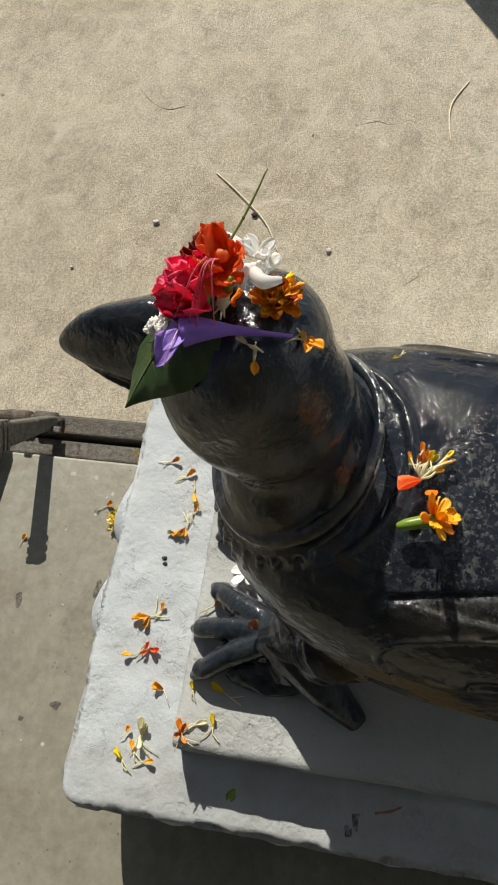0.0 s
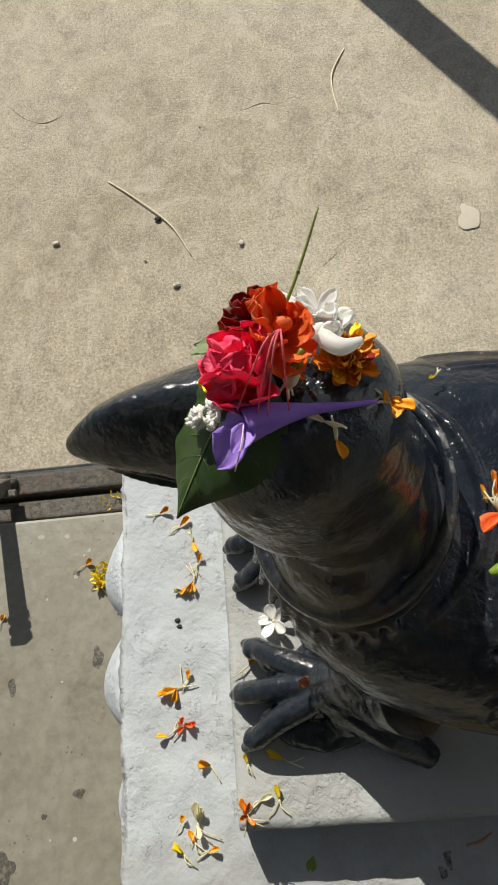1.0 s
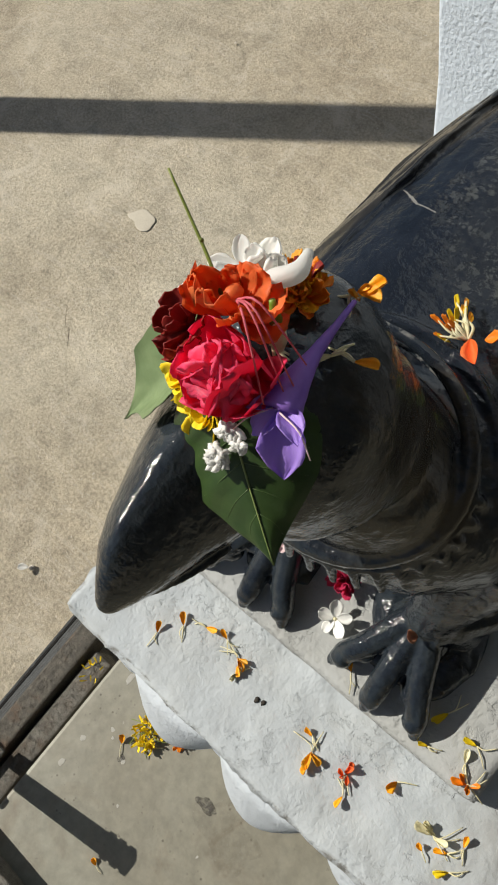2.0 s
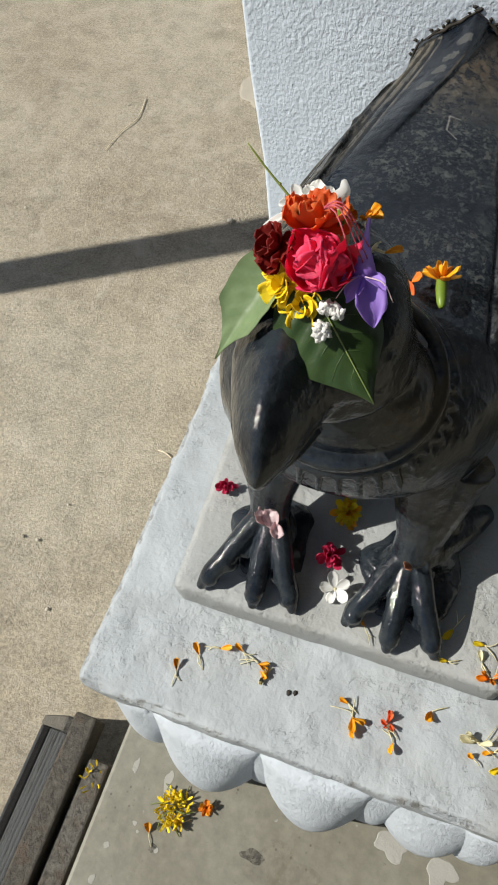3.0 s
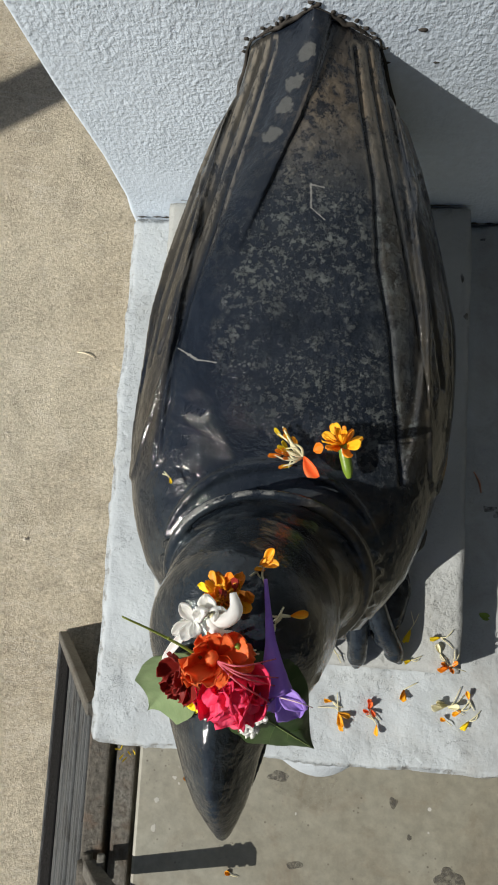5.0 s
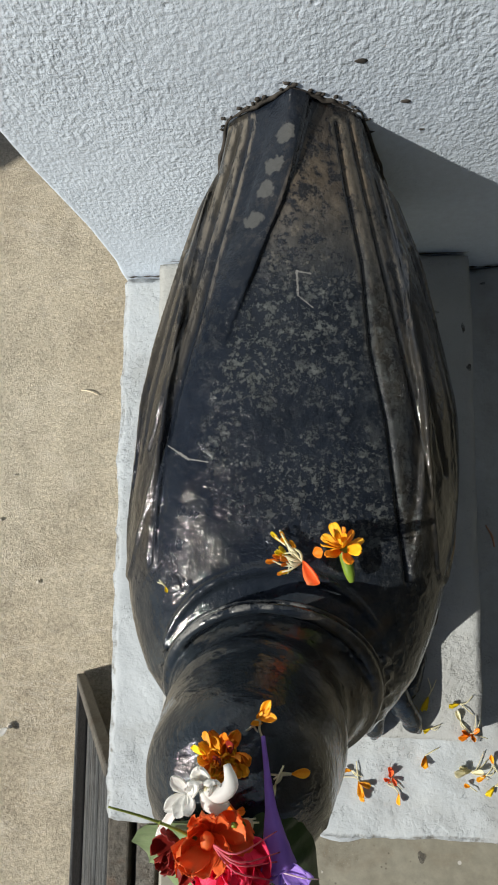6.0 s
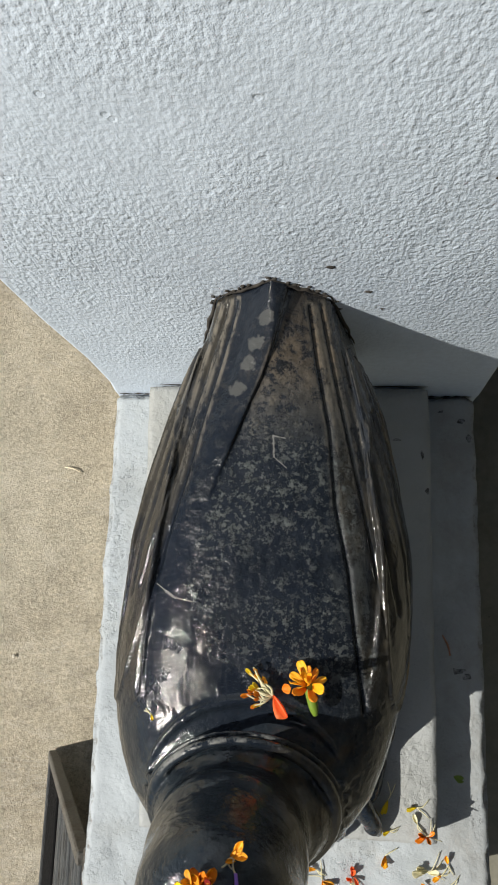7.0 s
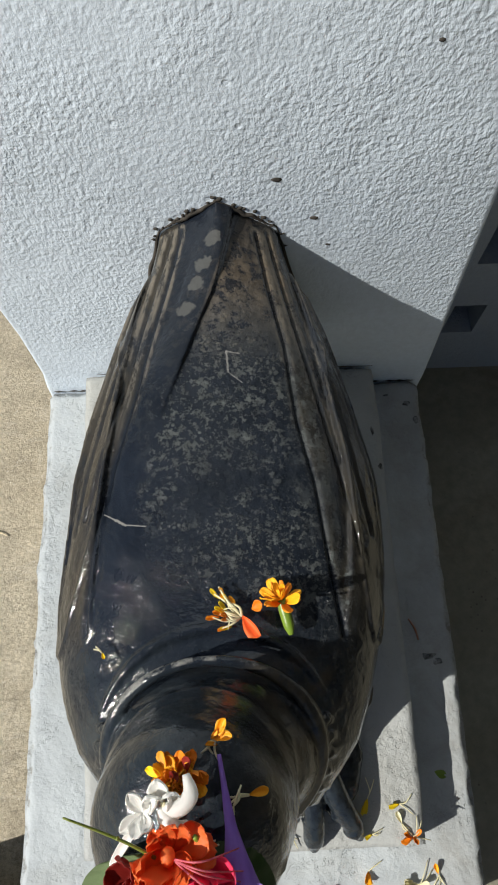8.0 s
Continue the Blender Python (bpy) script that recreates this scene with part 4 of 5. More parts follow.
post = part("post", lean_bar(0.0, 1.0, 0.011, 0.024, 0.011), RAILP, leaf, "leaning flat steel post, wider at its top", None, False)
for t in (0.86, 0.92, 0.98):
    part("rib", lean_bar(t - 0.018, t + 0.018, 0.027, 0.027, 0.013), RAILP, post, "", None, False)
part("lower_bar", box((-0.020, 0.098, 0.004), (0.016, 0.114, 0.030), 0.003), RUST, leaf, "", None, False)
part("cross_bar", box((0.010, 0.040, 0.010), (0.62, 0.075, 0.045), 0.004), RAILP, leaf, "", None, False)
part("latch", box((-0.022, 0.132, 0.000), (-0.008, 0.168, 0.008), 0.003), RAILP, leaf, "short flat latch strap", None, False)


# ---- flowers ----
def petal_mesh(name, material, length, width, bend=0.6, cup=0.3, ruffle=0.15, peak=0.6, tip=0.0, seed=1, nu=8, nv=6, thick=0.0005):
    """A petal from its base at the origin along +y, bending up by bend radians; peak is where it is widest, tip how pointed it is."""
    bm = bmesh.new()
    grid, y, z = [], 0.0, 0.0
    for i in range(nu + 1):
        u = math.sin(math.pi / 2 * i / nu)
        if i:
            a, du = bend * u, u - math.sin(math.pi / 2 * (i - 1) / nu)
            y, z = y + length * du * math.cos(a), z + length * du * math.sin(a)
        rise = math.sin(math.pi / 2 * min(1.0, u / peak)) ** 0.8
        fall = math.sqrt(max(0.0, 1 - (max(0.0, u - peak) / (1.015 - peak)) ** 2)) ** (1 + 3 * tip)
        w = width / 2 * max(0.10, rise) * fall
        row = []
        for j in range(nv + 1):
            v = 2 * j / nv - 1
            n = noise.noise(Vector((v * 1.7 + seed * 3.7, u * 2.6, seed)))
            f = 1.0 + 1.2 * max(0.0, ruffle - 0.4)
            e = noise.noise(Vector((v * 4 * f + seed, u * 5 * f, seed * 2.1)))
            row.append((v * w * (1 + 0.12 * e), y + length * 0.05 * e * abs(v) * u, z + cup * w * v * v + ruffle * width * (0.35 * n + 0.45 * e * abs(v)) * u))
        grid.append(row)
    for dz in (0.0, -thick):
        vs = [[bm.verts.new((p[0], p[1], p[2] + dz)) for p in r] for r in grid]
        for a, b in zip(vs, vs[1:]):
            for j in range(nv):
                q = (a[j], a[j + 1], b[j + 1], b[j])
                bm.faces.new(q if dz == 0.0 else q[::-1])
        if dz == 0.0:
            top = vs
    rim = [r[0] for r in top] + top[-1][1:] + [r[-1] for r in top[-2::-1]] + top[0][-2:0:-1]
    low = [r[0] for r in vs] + vs[-1][1:] + [r[-1] for r in vs[-2::-1]] + vs[0][-2:0:-1]
    for i in range(len(rim)):
        k = (i + 1) % len(rim)
        bm.faces.new((rim[i], low[i], low[k], rim[k]))
    return finish(name, bm, material)


def facing(p, normal, spin=0.0):
    """A pose at p whose z points along normal."""
    q = Vector(normal).to_track_quat("Z", "Y").to_matrix().to_4x4()
    return Matrix.Translation(p) @ q @ pose(0, 0, 0, 0, 0, spin)


def on_petal(azimuth, rise, base=0.0, lift=0.0, scale=1.0, twist=0.0):
    """A petal's pose in its flower: turned to azimuth, tipped up by rise degrees."""
    return pose(0, 0, lift, 0, 0, azimuth) @ pose(0, base, 0, rise, 0, 0) @ pose(0, 0, 0, 0, twist, 0) @ Matrix.Scale(scale, 4)


def rose(label, m, material, size, rings, green=True):
    """A crumpled bloom: broad petals that rise from the rim and fold in over one another: count, length, width, bend, rise."""
    ob = thing("rose", label, "flower", m)
    rng = random.Random(int(size * 1e5))
    for i, (count, length, wide, bend, rise) in enumerate(rings):
        kinds = [petal_mesh("petal", material, length * size, wide * size, bend * q, 0.30, 0.36, 0.62, 0.0, 5.3 * i + 2.1 * q, 12, 10, 0.0006) for q in (0.85, 1.0, 1.12)]
        for k in range(count):
            part("petal", kinds[k % 3], None, ob, "", on_petal(360 * k / count + 41 * i + rng.uniform(-16, 16), rise + rng.uniform(-9, 9), 0.03 * size, 0.06 * size * i, rng.uniform(0.88, 1.1), rng.uniform(-22, 22)))
    if green:
        part("calyx", blob((0, 0, -size * 0.04), (size * 0.13, size * 0.13, size * 0.10), 2, 0.2), SEPAL, ob)
    return ob


def marigold(name, label, m, material, size, layers, group="", stem=None, length=0.46, second=None, wide=0.24, lean=(0, 0), ruffle=0.60):
    """A head of many short ruffled petals."""
    ob = thing(name, label, "flower", m, group)
    kinds = [petal_mesh("petal", mt, size * length, size * wide, 0.45, 0.25, ruffle, 0.72, 0.0, s + size * 77, 8, 6) for s, mt in ((1, material), (2, material), (3, second or material))]
    rng = random.Random(int(size * 1e6) + layers[0][0])
    for i, (count, rise, scale) in enumerate(layers):
        for k in range(count):
            az = 360 * k / count + 23 * i + rng.uniform(-10, 10)
            part("petal", kinds[rng.randrange(3)], None, ob, "", on_petal(az, rise + rng.uniform(-16, 20), 0.02 * size, 0.035 * size * i, scale * rng.uniform(0.72, 1.12), rng.uniform(-45, 45)))
    if stem:
        part("calyx", tube([(lean[0], lean[1], -stem), (lean[0] * 0.75, lean[1] * 0.75, -stem * 0.75), (lean[0] * 0.3, lean[1] * 0.3, -stem * 0.3), (0, 0, 0.001)], [0.0020, 0.0042, 0.0048, 0.0040], 10, 9), SEPAL, ob, "plump green calyx")
    return ob


def star(name, label, m, material, size, group="", petals=5, wide=0.34, bend=0.25, eye=CREAM):
    """An open flower of five long petals."""
    ob = thing(name, label, "flower", m, group)
    kinds = [petal_mesh("petal", material, size * 0.5, size * wide, bend, 0.35, 0.36, 0.66, 0.10, s + size * 31, 10, 8) for s in (1, 2)]
    for k in range(petals):
        part("petal", kinds[k % 2], None, ob, "", on_petal(360 / petals * k, 8 + 9 * math.sin(k * 2.4), 0.02 * size, 0.002, 1.0 - 0.08 * (k % 3), 16))
    part("eye", blob((0, 0, 0.0022), (size * 0.05, size * 0.05, 0.0022), 2, 0.2), eye, ob)
    return ob


def strand(pts, r, name, material, parent, m=None):
    return part(name, tube(pts, [r, r, r * 0.7], 5, 8), material, parent, "", m)


def floret(p, turn, size, material, label, kind=0, stalk=CREAM):
    """A loose petal of a marigold with its thin pale stalk, lying flat."""
    size *= 1.15
    ob = thing("loose_floret", label, "petal", pose(p[0], p[1], p[2] + 0.0012, 0, 0, turn), "scattered florets")
    rng = random.Random(int(abs(p[0] * 7919 + p[1] * 104729) * 1000))
    s = rng.uniform(0, 50)
    me = petal_mesh("petal", material, size * 0.52, size * (0.24 if kind != 2 else 0.36), rng.uniform(0.2, 0.7), 1.2, 0.9, 0.72, 0.05, s, 7, 5)
    part("petal", me, None, ob, "", pose(0, 0, 0.0010, 3, rng.uniform(-35, 35), 0))
    if kind == 1:
        part("petal", me, None, ob, "", pose(0.001, 0.001, 0.0015, 12, -40, 34) @ Matrix.Scale(0.85, 4))
        part("petal", me, None, ob, "", pose(0.002, size * 0.26, 0.0012, 6, 25, 12) @ Matrix.Scale(0.75, 4))
    if kind == 3:
        for k in range(4):
            part("petal", me, None, ob, "", pose(rng.uniform(-1, 1) * size * 0.10, rng.uniform(-1, 1) * size * 0.10, 0.0012, rng.uniform(3, 25), rng.uniform(-40, 40), rng.uniform(0, 360)) @ Matrix.Scale(rng.uniform(0.5, 0.95), 4))
    for k in range(2 if kind in (0, 2) else 3):
        bend, far = rng.uniform(-0.25, 0.25), 0.62 - 0.14 * k
        if kind == 2 and k:
            continue
        strand([(0, 0, 0.0010), (bend * size * 0.6, -size * far * 0.5, 0.0022), (size * (bend * 1.4 + 0.22 * k), -size * far, 0.0006)], 0.0007, "stalk", stalk, ob)
    return ob


def broad_leaf(label, m, material, length, width, fold, droop, seed):
    """An ovate leaf from its base along +y: folded on the midrib, drooping, with raised veins."""
    ob = thing("leaf", label, "leaf", m)
    nu, nv = 34, 16

    def at(u, v, lift=0.0):
        w = width / 2 * 3.15 * (u * 0.97 + 0.012) ** 0.70 * (1 - u * 0.995) ** 1.05 * (1 - (0.55 if material is LEAF else 0.86) * max(0.0, (u - 0.62) / 0.38) ** (1.3 if material is LEAF else 0.9))
        if material is LEAF_PALE:
            w *= 1 + 0.09 * noise.noise(Vector((seed + (2 if v > 0 else 0), u * 5.5, 1.0)))
        wave = 0.05 * width * noise.noise(Vector((v * 1.5 + seed, u * 4, seed)))
        vein = (0.024 if material is LEAF else 0.012) * width * math.sin(u * 44 - abs(v) * 9) * min(1.0, abs(v) * 3) * (1 - u)
        return Vector((v * w * math.cos(fold * abs(v)), u * length, abs(v) * w * math.sin(fold) - droop * length * u * u - 0.35 * w * v * v + wave * abs(v) + vein + lift))
    bm = bmesh.new()
    for lift in (0.0, -0.0006):
        vs = [[bm.verts.new(at(i / nu, 2 * j / nv - 1, lift)) for j in range(nv + 1)] for i in range(nu + 1)]
        for a, b in zip(vs, vs[1:]):
            for j in range(nv):
                q = (a[j], a[j + 1], b[j + 1], b[j])
                bm.faces.new(q if lift == 0.0 else q[::-1])
    blade = part("blade", bm, material, ob)
    part("midrib", tube([at(u, 0, 0.0003) for u in (0, 0.25, 0.5, 0.75, 0.99)], [0.0006, 0.0005, 0.0003], 6, 16), RIB, blade, "pale midrib")
    for k in range(6):
        for q in (-1, 1):
            u = 0.10 + 0.125 * k
            part("vein", tube([at(u, 0, 0.0), at(u + 0.06, q * 0.35, 0.0), at(u + 0.14, q * 0.85, 0.0)], [0.0003, 0.00025, 0.0001], 5, 6), RIB if material is LEAF_PALE else LEAF_VEIN, blade)
    part("leafstalk", tube([(0, 0.001, 0), (0, -0.006, 0.001), (0.001, -0.013, 0.0)], [0.0011, 0.0010], 6, 5), STALK, ob)
    return ob


# head offerings
def spread(base, tip, across, upward=True):
    """The pose of a leaf from its base towards its tip, its width along across."""
    b = Vector(base)
    y = (Vector(tip) - b).normalized()
    z = Vector(across).cross(y).normalized()
    if upward and z.z < 0:
        z = -z
    m = Matrix((y.cross(z), y, z)).transposed().to_4x4()
    m.translation = b
    return m


broad_leaf("dark green pointed leaf draped over the bird's beak", spread((-0.029, 0.078, 1.607), (0.0295, 0.031, 1.562), (0.056, 0.016, -0.008)), LEAF, 0.090, 0.066, -0.06, 0.07, 2.0)
broad_leaf("pale green leaf underside hanging beside the beak", spread((-0.036, 0.092, 1.606), (-0.075, 0.045, 1.551), (0.012, -0.046, -0.026), False), LEAF_PALE, 0.087, 0.042, -0.20, -0.04, 7.0)
rose("crimson pink rose bloom lying on the bird's head", facing((-0.0173, 0.0815, 1.606), (0.06, -0.50, 0.86), 20) @ Matrix.Scale(1.13, 4), ROSE, 0.0285,
     ((6, 0.78, 0.90, 1.3, 10), (6, 0.86, 0.86, 2.0, 24), (6, 0.80, 0.78, 2.3, 42), (5, 0.66, 0.66, 2.2, 58), (3, 0.48, 0.52, 1.9, 74)))
marigold("dark_marigold", "dark red marigold with broad velvety petals on the head", facing((-0.043, 0.083, 1.611), (-0.42, -0.45, 0.79), 0), MAROON, 0.032,
         ((7, 4, 1.0), (6, 20, 0.95), (5, 38, 0.8), (3, 60, 0.55)), length=0.50, wide=0.42)
marigold("yellow_marigold", "bright yellow marigold bloom tucked under the rose", facing((-0.0365, 0.070, 1.598), (-0.25, -0.60, 0.76), 0), YELLOW, 0.0290,
         ((8, 0, 1.0), (7, 14, 0.8), (5, 32, 0.55)), length=0.50, wide=0.46, ruffle=0.14)
marigold("yellow_marigold", "bright yellow marigold bloom above the beak", facing((-0.0235, 0.0645, 1.591), (0.0, -0.66, 0.75), 30), YELLOW, 0.0290,
         ((8, 0, 1.0), (7, 14, 0.8), (5, 32, 0.55)), length=0.50, wide=0.46, ruffle=0.14)
marigold("orange_marigold", "orange marigold with dense ruffled petals on the crown", facing((-0.0235, 0.123, 1.600), (0.05, -0.05, 0.98), 0), ORANGE, 0.034,
         ((16, 0, 1.0), (16, 18, 0.95), (15, 34, 0.85), (12, 50, 0.75), (8, 70, 0.6)), length=0.44, second=AMBER, wide=0.19, ruffle=0.95)
ob = thing("loose_petals", "loose maroon and yellow petals on the crown", "petal", pose(-0.026, 0.131, 1.603))
for mt, b, t in ((MAROON, (0.006, -0.004, 0.004), (0.012, 0.008, 0.009)), (MAROON, (0.000, -0.008, 0.008), (0.006, 0.002, 0.016)), (YELLOW, (-0.006, -0.006, 0.002), (-0.015, 0.004, 0.001)), (AMBER, (-0.004, -0.002, 0.002), (-0.006, 0.012, 0.000))):
    part("petal", petal_mesh("petal", mt, 0.009, 0.006, 0.5, 0.5, 0.5, 0.65, 0.0, b[0] * 900 + 5), None, ob, "", spread(b, t, (0.6, 0.3, 0.5)))


def petals_to(ob, origin, centre, meshes, ends):
    """Set petals in ob from its centre out to the given ends, each with the way its width lies."""
    for k, (end, side) in enumerate(ends):
        m = spread(Vector(centre) - Vector(origin), Vector(end) - Vector(origin), side)
        part("petal", meshes[k % len(meshes)], None, ob, "", m @ Matrix.Scale((Vector(end) - Vector(centre)).length / 0.020, 4))


# scarlet flower: crinkled petals and long pink filaments
at = (-0.027, 0.094, 1.624)
scarlet = thing("scarlet_flower", "scarlet flower with crinkled petals and pink filaments", "flower", pose(*at))
crinkle = [petal_mesh("petal", SCARLET, 0.024, 0.0175, 0.8, 0.35, 1.0, 0.66, 0.0, q, 10, 8) for q in (11, 12, 13)]
petals_to(scarlet, at, (-0.026, 0.094, 1.623), crinkle, (((-0.044, 0.091, 1.633), (0.2, 1, 0.3)), ((-0.036, 0.081, 1.637), (1, -0.3, 0.2)), ((-0.022, 0.110, 1.629), (1, 0.2, 0)), ((-0.009, 0.103, 1.624), (0.3, 1, 0)), ((-0.031, 0.108, 1.628), (1, 0.3, 0)), ((-0.038, 0.099, 1.630), (0.4, 1, 0)),
                                                          ((-0.012, 0.086, 1.632), (0.5, 1, 0.2)), ((-0.026, 0.078, 1.638), (1, 0.1, 0.3)), ((-0.008, 0.093, 1.618), (0.4, 1, -0.3))))
for ex, ey, ez in ((0.033, 0.000, -0.008), (0.036, -0.010, -0.010), (0.031, -0.022, -0.006), (0.034, -0.014, -0.008)):
    strand([(0.003, 0.0, 0.010), (ex * 0.5, ey * 0.35, 0.016 + 0.1 * ex), (ex, ey, ez)], 0.00048, "filament", PINK, scarlet)
part("ovary", blob((0.001, 0.001, 0.010), (0.0036, 0.0044, 0.0040), 3, 0.2), SCARLET, scarlet, "coral bead")

# white blooms: thick curled petals
waxy = [petal_mesh("petal", WHITE, 0.020, w, b, 0.5, 0.35, 0.60, t, q, 12, 8, 0.0024) for q, w, b, t in ((15, 0.0125, 0.5, 0.12), (16, 0.0115, 0.8, 0.12), (17, 0.0036, 0.2, 0.1), (18, 0.0115, 0.3, 0.15))]
at = (-0.029, 0.115, 1.620)
ob = thing("white_flower", "white waxy flower with thick curled petals on the crown", "flower", pose(*at), "white blooms")
petals_to(ob, at, (-0.030, 0.114, 1.618), waxy[:2], (((-0.032, 0.128, 1.624), (1, -0.3, 0)), ((-0.024, 0.125, 1.626), (1, 0.4, 0)), ((-0.038, 0.121, 1.627), (1, 0.3, 0.2)), ((-0.021, 0.116, 1.627), (0.5, 1, 0.2))))
part("curled_petal", tube([Vector(p) - Vector(at) for p in ((-0.030, 0.114, 1.621), (-0.022, 0.113, 1.625), (-0.016, 0.119, 1.627), (-0.018, 0.128, 1.627))], [0.0020, 0.0042, 0.0040, 0.0018], 12, 16), WHITE, ob)
part("eye", blob((0.000, 0.000, 0.003), (0.0014, 0.0014, 0.0018), 2, 0.2), CREAM, ob)
at = (-0.039, 0.111, 1.619)
ob = thing("white_flower", "white waxy flower with narrow twisted petals beside the marigold", "flower", pose(*at), "white blooms")
petals_to(ob, at, (-0.039, 0.111, 1.620), [waxy[2]] + [waxy[3], waxy[0], waxy[1]] * 2, (((-0.054, 0.090, 1.617), (1, -0.8, 0)), ((-0.046, 0.121, 1.624), (1, 0.6, 0)), ((-0.030, 0.117, 1.626), (0.4, 1, 0)), ((-0.034, 0.101, 1.626), (1, 0.4, 0)), ((-0.050, 0.104, 1.623), (0.5, -1, 0)), ((-0.043, 0.100, 1.624), (1, -0.2, 0.2))))
ob = thing("white_bud", "rounded white flower bud curled like a bean", "bud", facing((-0.025, 0.109, 1.619), (0.3, -0.2, 0.9), 100))
part("bud", tube([(-0.008, 0.0, 0.0), (-0.003, 0.003, 0.002), (0.003, 0.002, 0.002), (0.008, -0.002, 0.0)], [0.0012, 0.0034, 0.0040, 0.0016], 12, 14), WHITE, ob)

# violet trumpet
vio = thing("violet_trumpet_flower", "violet trumpet flower with a long pale-tipped tube", "flower", pose(0.006, 0.080, 1.611))
a = Vector((-0.003, 0.134, 1.597)) - Vector((0.006, 0.080, 1.611))
part("tube", tube([a, a * 0.72 + Vector((0, 0, 0.001)), a * 0.4 + Vector((0, 0, 0.002)), a * 0.08, Vector((0.002, -0.005, -0.001))], [0.0011, 0.0016, 0.0030, 0.0070, 0.0082], 14, 20), VIOLET_DARK, vio)
lobe = [petal_mesh("lobe", VIOLET, 0.034, 0.021, -0.30, 0.55, 0.34, 0.48, 0.42, q, 12, 8) for q in (21, 22, 23)]
for k, (end, side, sc) in enumerate((((0.017, -0.026, -0.018), (1, 0.6, -0.1), 0.88), ((-0.006, -0.022, -0.008), (1, 0.1, 0.2), 0.52), ((-0.009, -0.010, 0.003), (1, 0.2, 0), 0.42), ((0.014, -0.010, 0.004), (0.2, 1, -0.3), 0.50))):
    part("lobe", lobe[k % 3], None, vio, "", spread((0.002, -0.003, 0.001), Vector(end), side) @ Matrix.Scale(sc, 4))
strand([(0.003, -0.006, 0.003), (0.014, -0.008, 0.003), (0.021, -0.012, -0.006)], 0.0004, "stamen", BLUSH, vio)
strand([(0.000, -0.006, 0.003), (-0.005, -0.014, 0.003), (-0.009, -0.020, -0.003)], 0.0004, "stamen", BLUSH, vio)

# cluster of tiny white buds
clus = thing("white_bud_cluster", "cluster of tiny white flower buds on the leaf", "flower", facing((-0.009, 0.056, 1.591), (0.05, -0.70, 0.70), 0))
rng = random.Random(5)
bud = finish("bud", blob((0, 0, 0), (0.0015, 0.0024, 0.0013), 1, 0.9), WHITE)
for cx, cy, n in ((0.0, -0.005, 32), (0.001, 0.008, 18), (0.008, 0.007, 12)):
    for k in range(n):
        a, r = rng.uniform(0, 6.28), 0.0044 * math.sqrt(rng.random()) * (0.75 if n < 20 else 1)
        part("bud", bud, None, clus, "", pose(cx + r * math.cos(a), cy + r * math.sin(a), 0.002 + 0.003 * (1 - r / 0.008) + rng.uniform(-0.001, 0.001), rng.uniform(-50, 50), rng.uniform(-50, 50), rng.uniform(0, 360)))

ob = thing("grass_stem", "thin green grass stem sticking out of the flowers", "stem", pose(-0.032, 0.094, 1.630))
part("stem", tube([(0, 0, 0), (-0.011, 0.007, 0.006), (-0.025, 0.0145, 0.014), (-0.0375, 0.0210, 0.0230)], [0.0009, 0.0007, 0.0005], 6, 12), STALK, ob)
part("node", blob((-0.016, 0.010, 0.009), (0.0009, 0.0010, 0.0014), 1, 0.1), STALK, ob)
ob = thing("green_bud", "small pale green flower bud beside the rose", "bud", pose(-0.012, 0.100, 1.622))
part("bud", tube([(0, 0, 0.004), (0.002, -0.002, 0.0), (0.003, -0.004, -0.006), (0.004, -0.005, -0.011)], [0.001, 0.0030, 0.0038, 0.0015], 10, 10), CREAM, ob)
part("sepal", tube([(-0.002, 0.002, 0.010), (0, 0, 0.004), (0.001, -0.001, 0.001)], [0.0012, 0.0022, 0.0030], 8, 8), SEPAL, ob)
for p, turn, size, mt, kind in (((-0.005, 0.141, 1.588), -30, 0.020, AMBER, 3), ((0.012, 0.114, 1.5905), -80, 0.018, AMBER, 0), ((0.004, 0.110, 1.594), 160, 0.014, CREAM, 0), ((-0.015, 0.098, 1.606), 30, 0.016, ORANGE, 3)):
    floret(p, turn, size, mt, "orange marigold floret stuck to the glossy head", kind)

# on the back
marigold("back_marigold", "amber marigold with a long green calyx lying on the back", facing((0.043, 0.231, 1.453), (-0.16, 0.66, 0.73), 0), AMBER, 0.040,
         ((8, 8, 1.0), (6, 34, 0.8), (4, 60, 0.6)), stem=0.021, length=0.52, second=ORANGE, wide=0.21, lean=(0.0, 0.016))
ob = thing("shredded_marigold", "torn marigold with yellow strands and red petal on the back", "flower", pose(0.012, 0.220, 1.447))
strip = [petal_mesh("petal", mt, 0.010, w, 0.5, 0.5, 0.9, 0.70, 0.0, q, 8, 4) for q, mt, w in ((31, AMBER, 0.0036), (32, YELLOW, 0.0030), (33, ORANGE, 0.0034))]
rng = random.Random(12)
for k in range(17):
    turn, far = radians(rng.uniform(95, 265) if k > 1 else 120 + 12 * k), rng.uniform(0.011, 0.024) if k > 1 else 0.034
    tip = Vector((far * math.cos(turn), far * math.sin(turn) * 0.8, rng.uniform(0.001, 0.006)))
    bow = Vector((-math.sin(turn), math.cos(turn), 0)) * rng.uniform(-0.004, 0.004)
    strand([(0, 0, 0.002), tip * 0.5 + bow + Vector((0, 0, 0.004)), tip], rng.uniform(0.0007, 0.0012), "strand", CREAM, ob)
    part("petal", strip[k % 3], None, ob, "", spread(tip * 0.72, tip * 1.45 + bow, (-tip.y, tip.x, 0.003)) @ Matrix.Scale(rng.uniform(0.7, 1.2), 4))
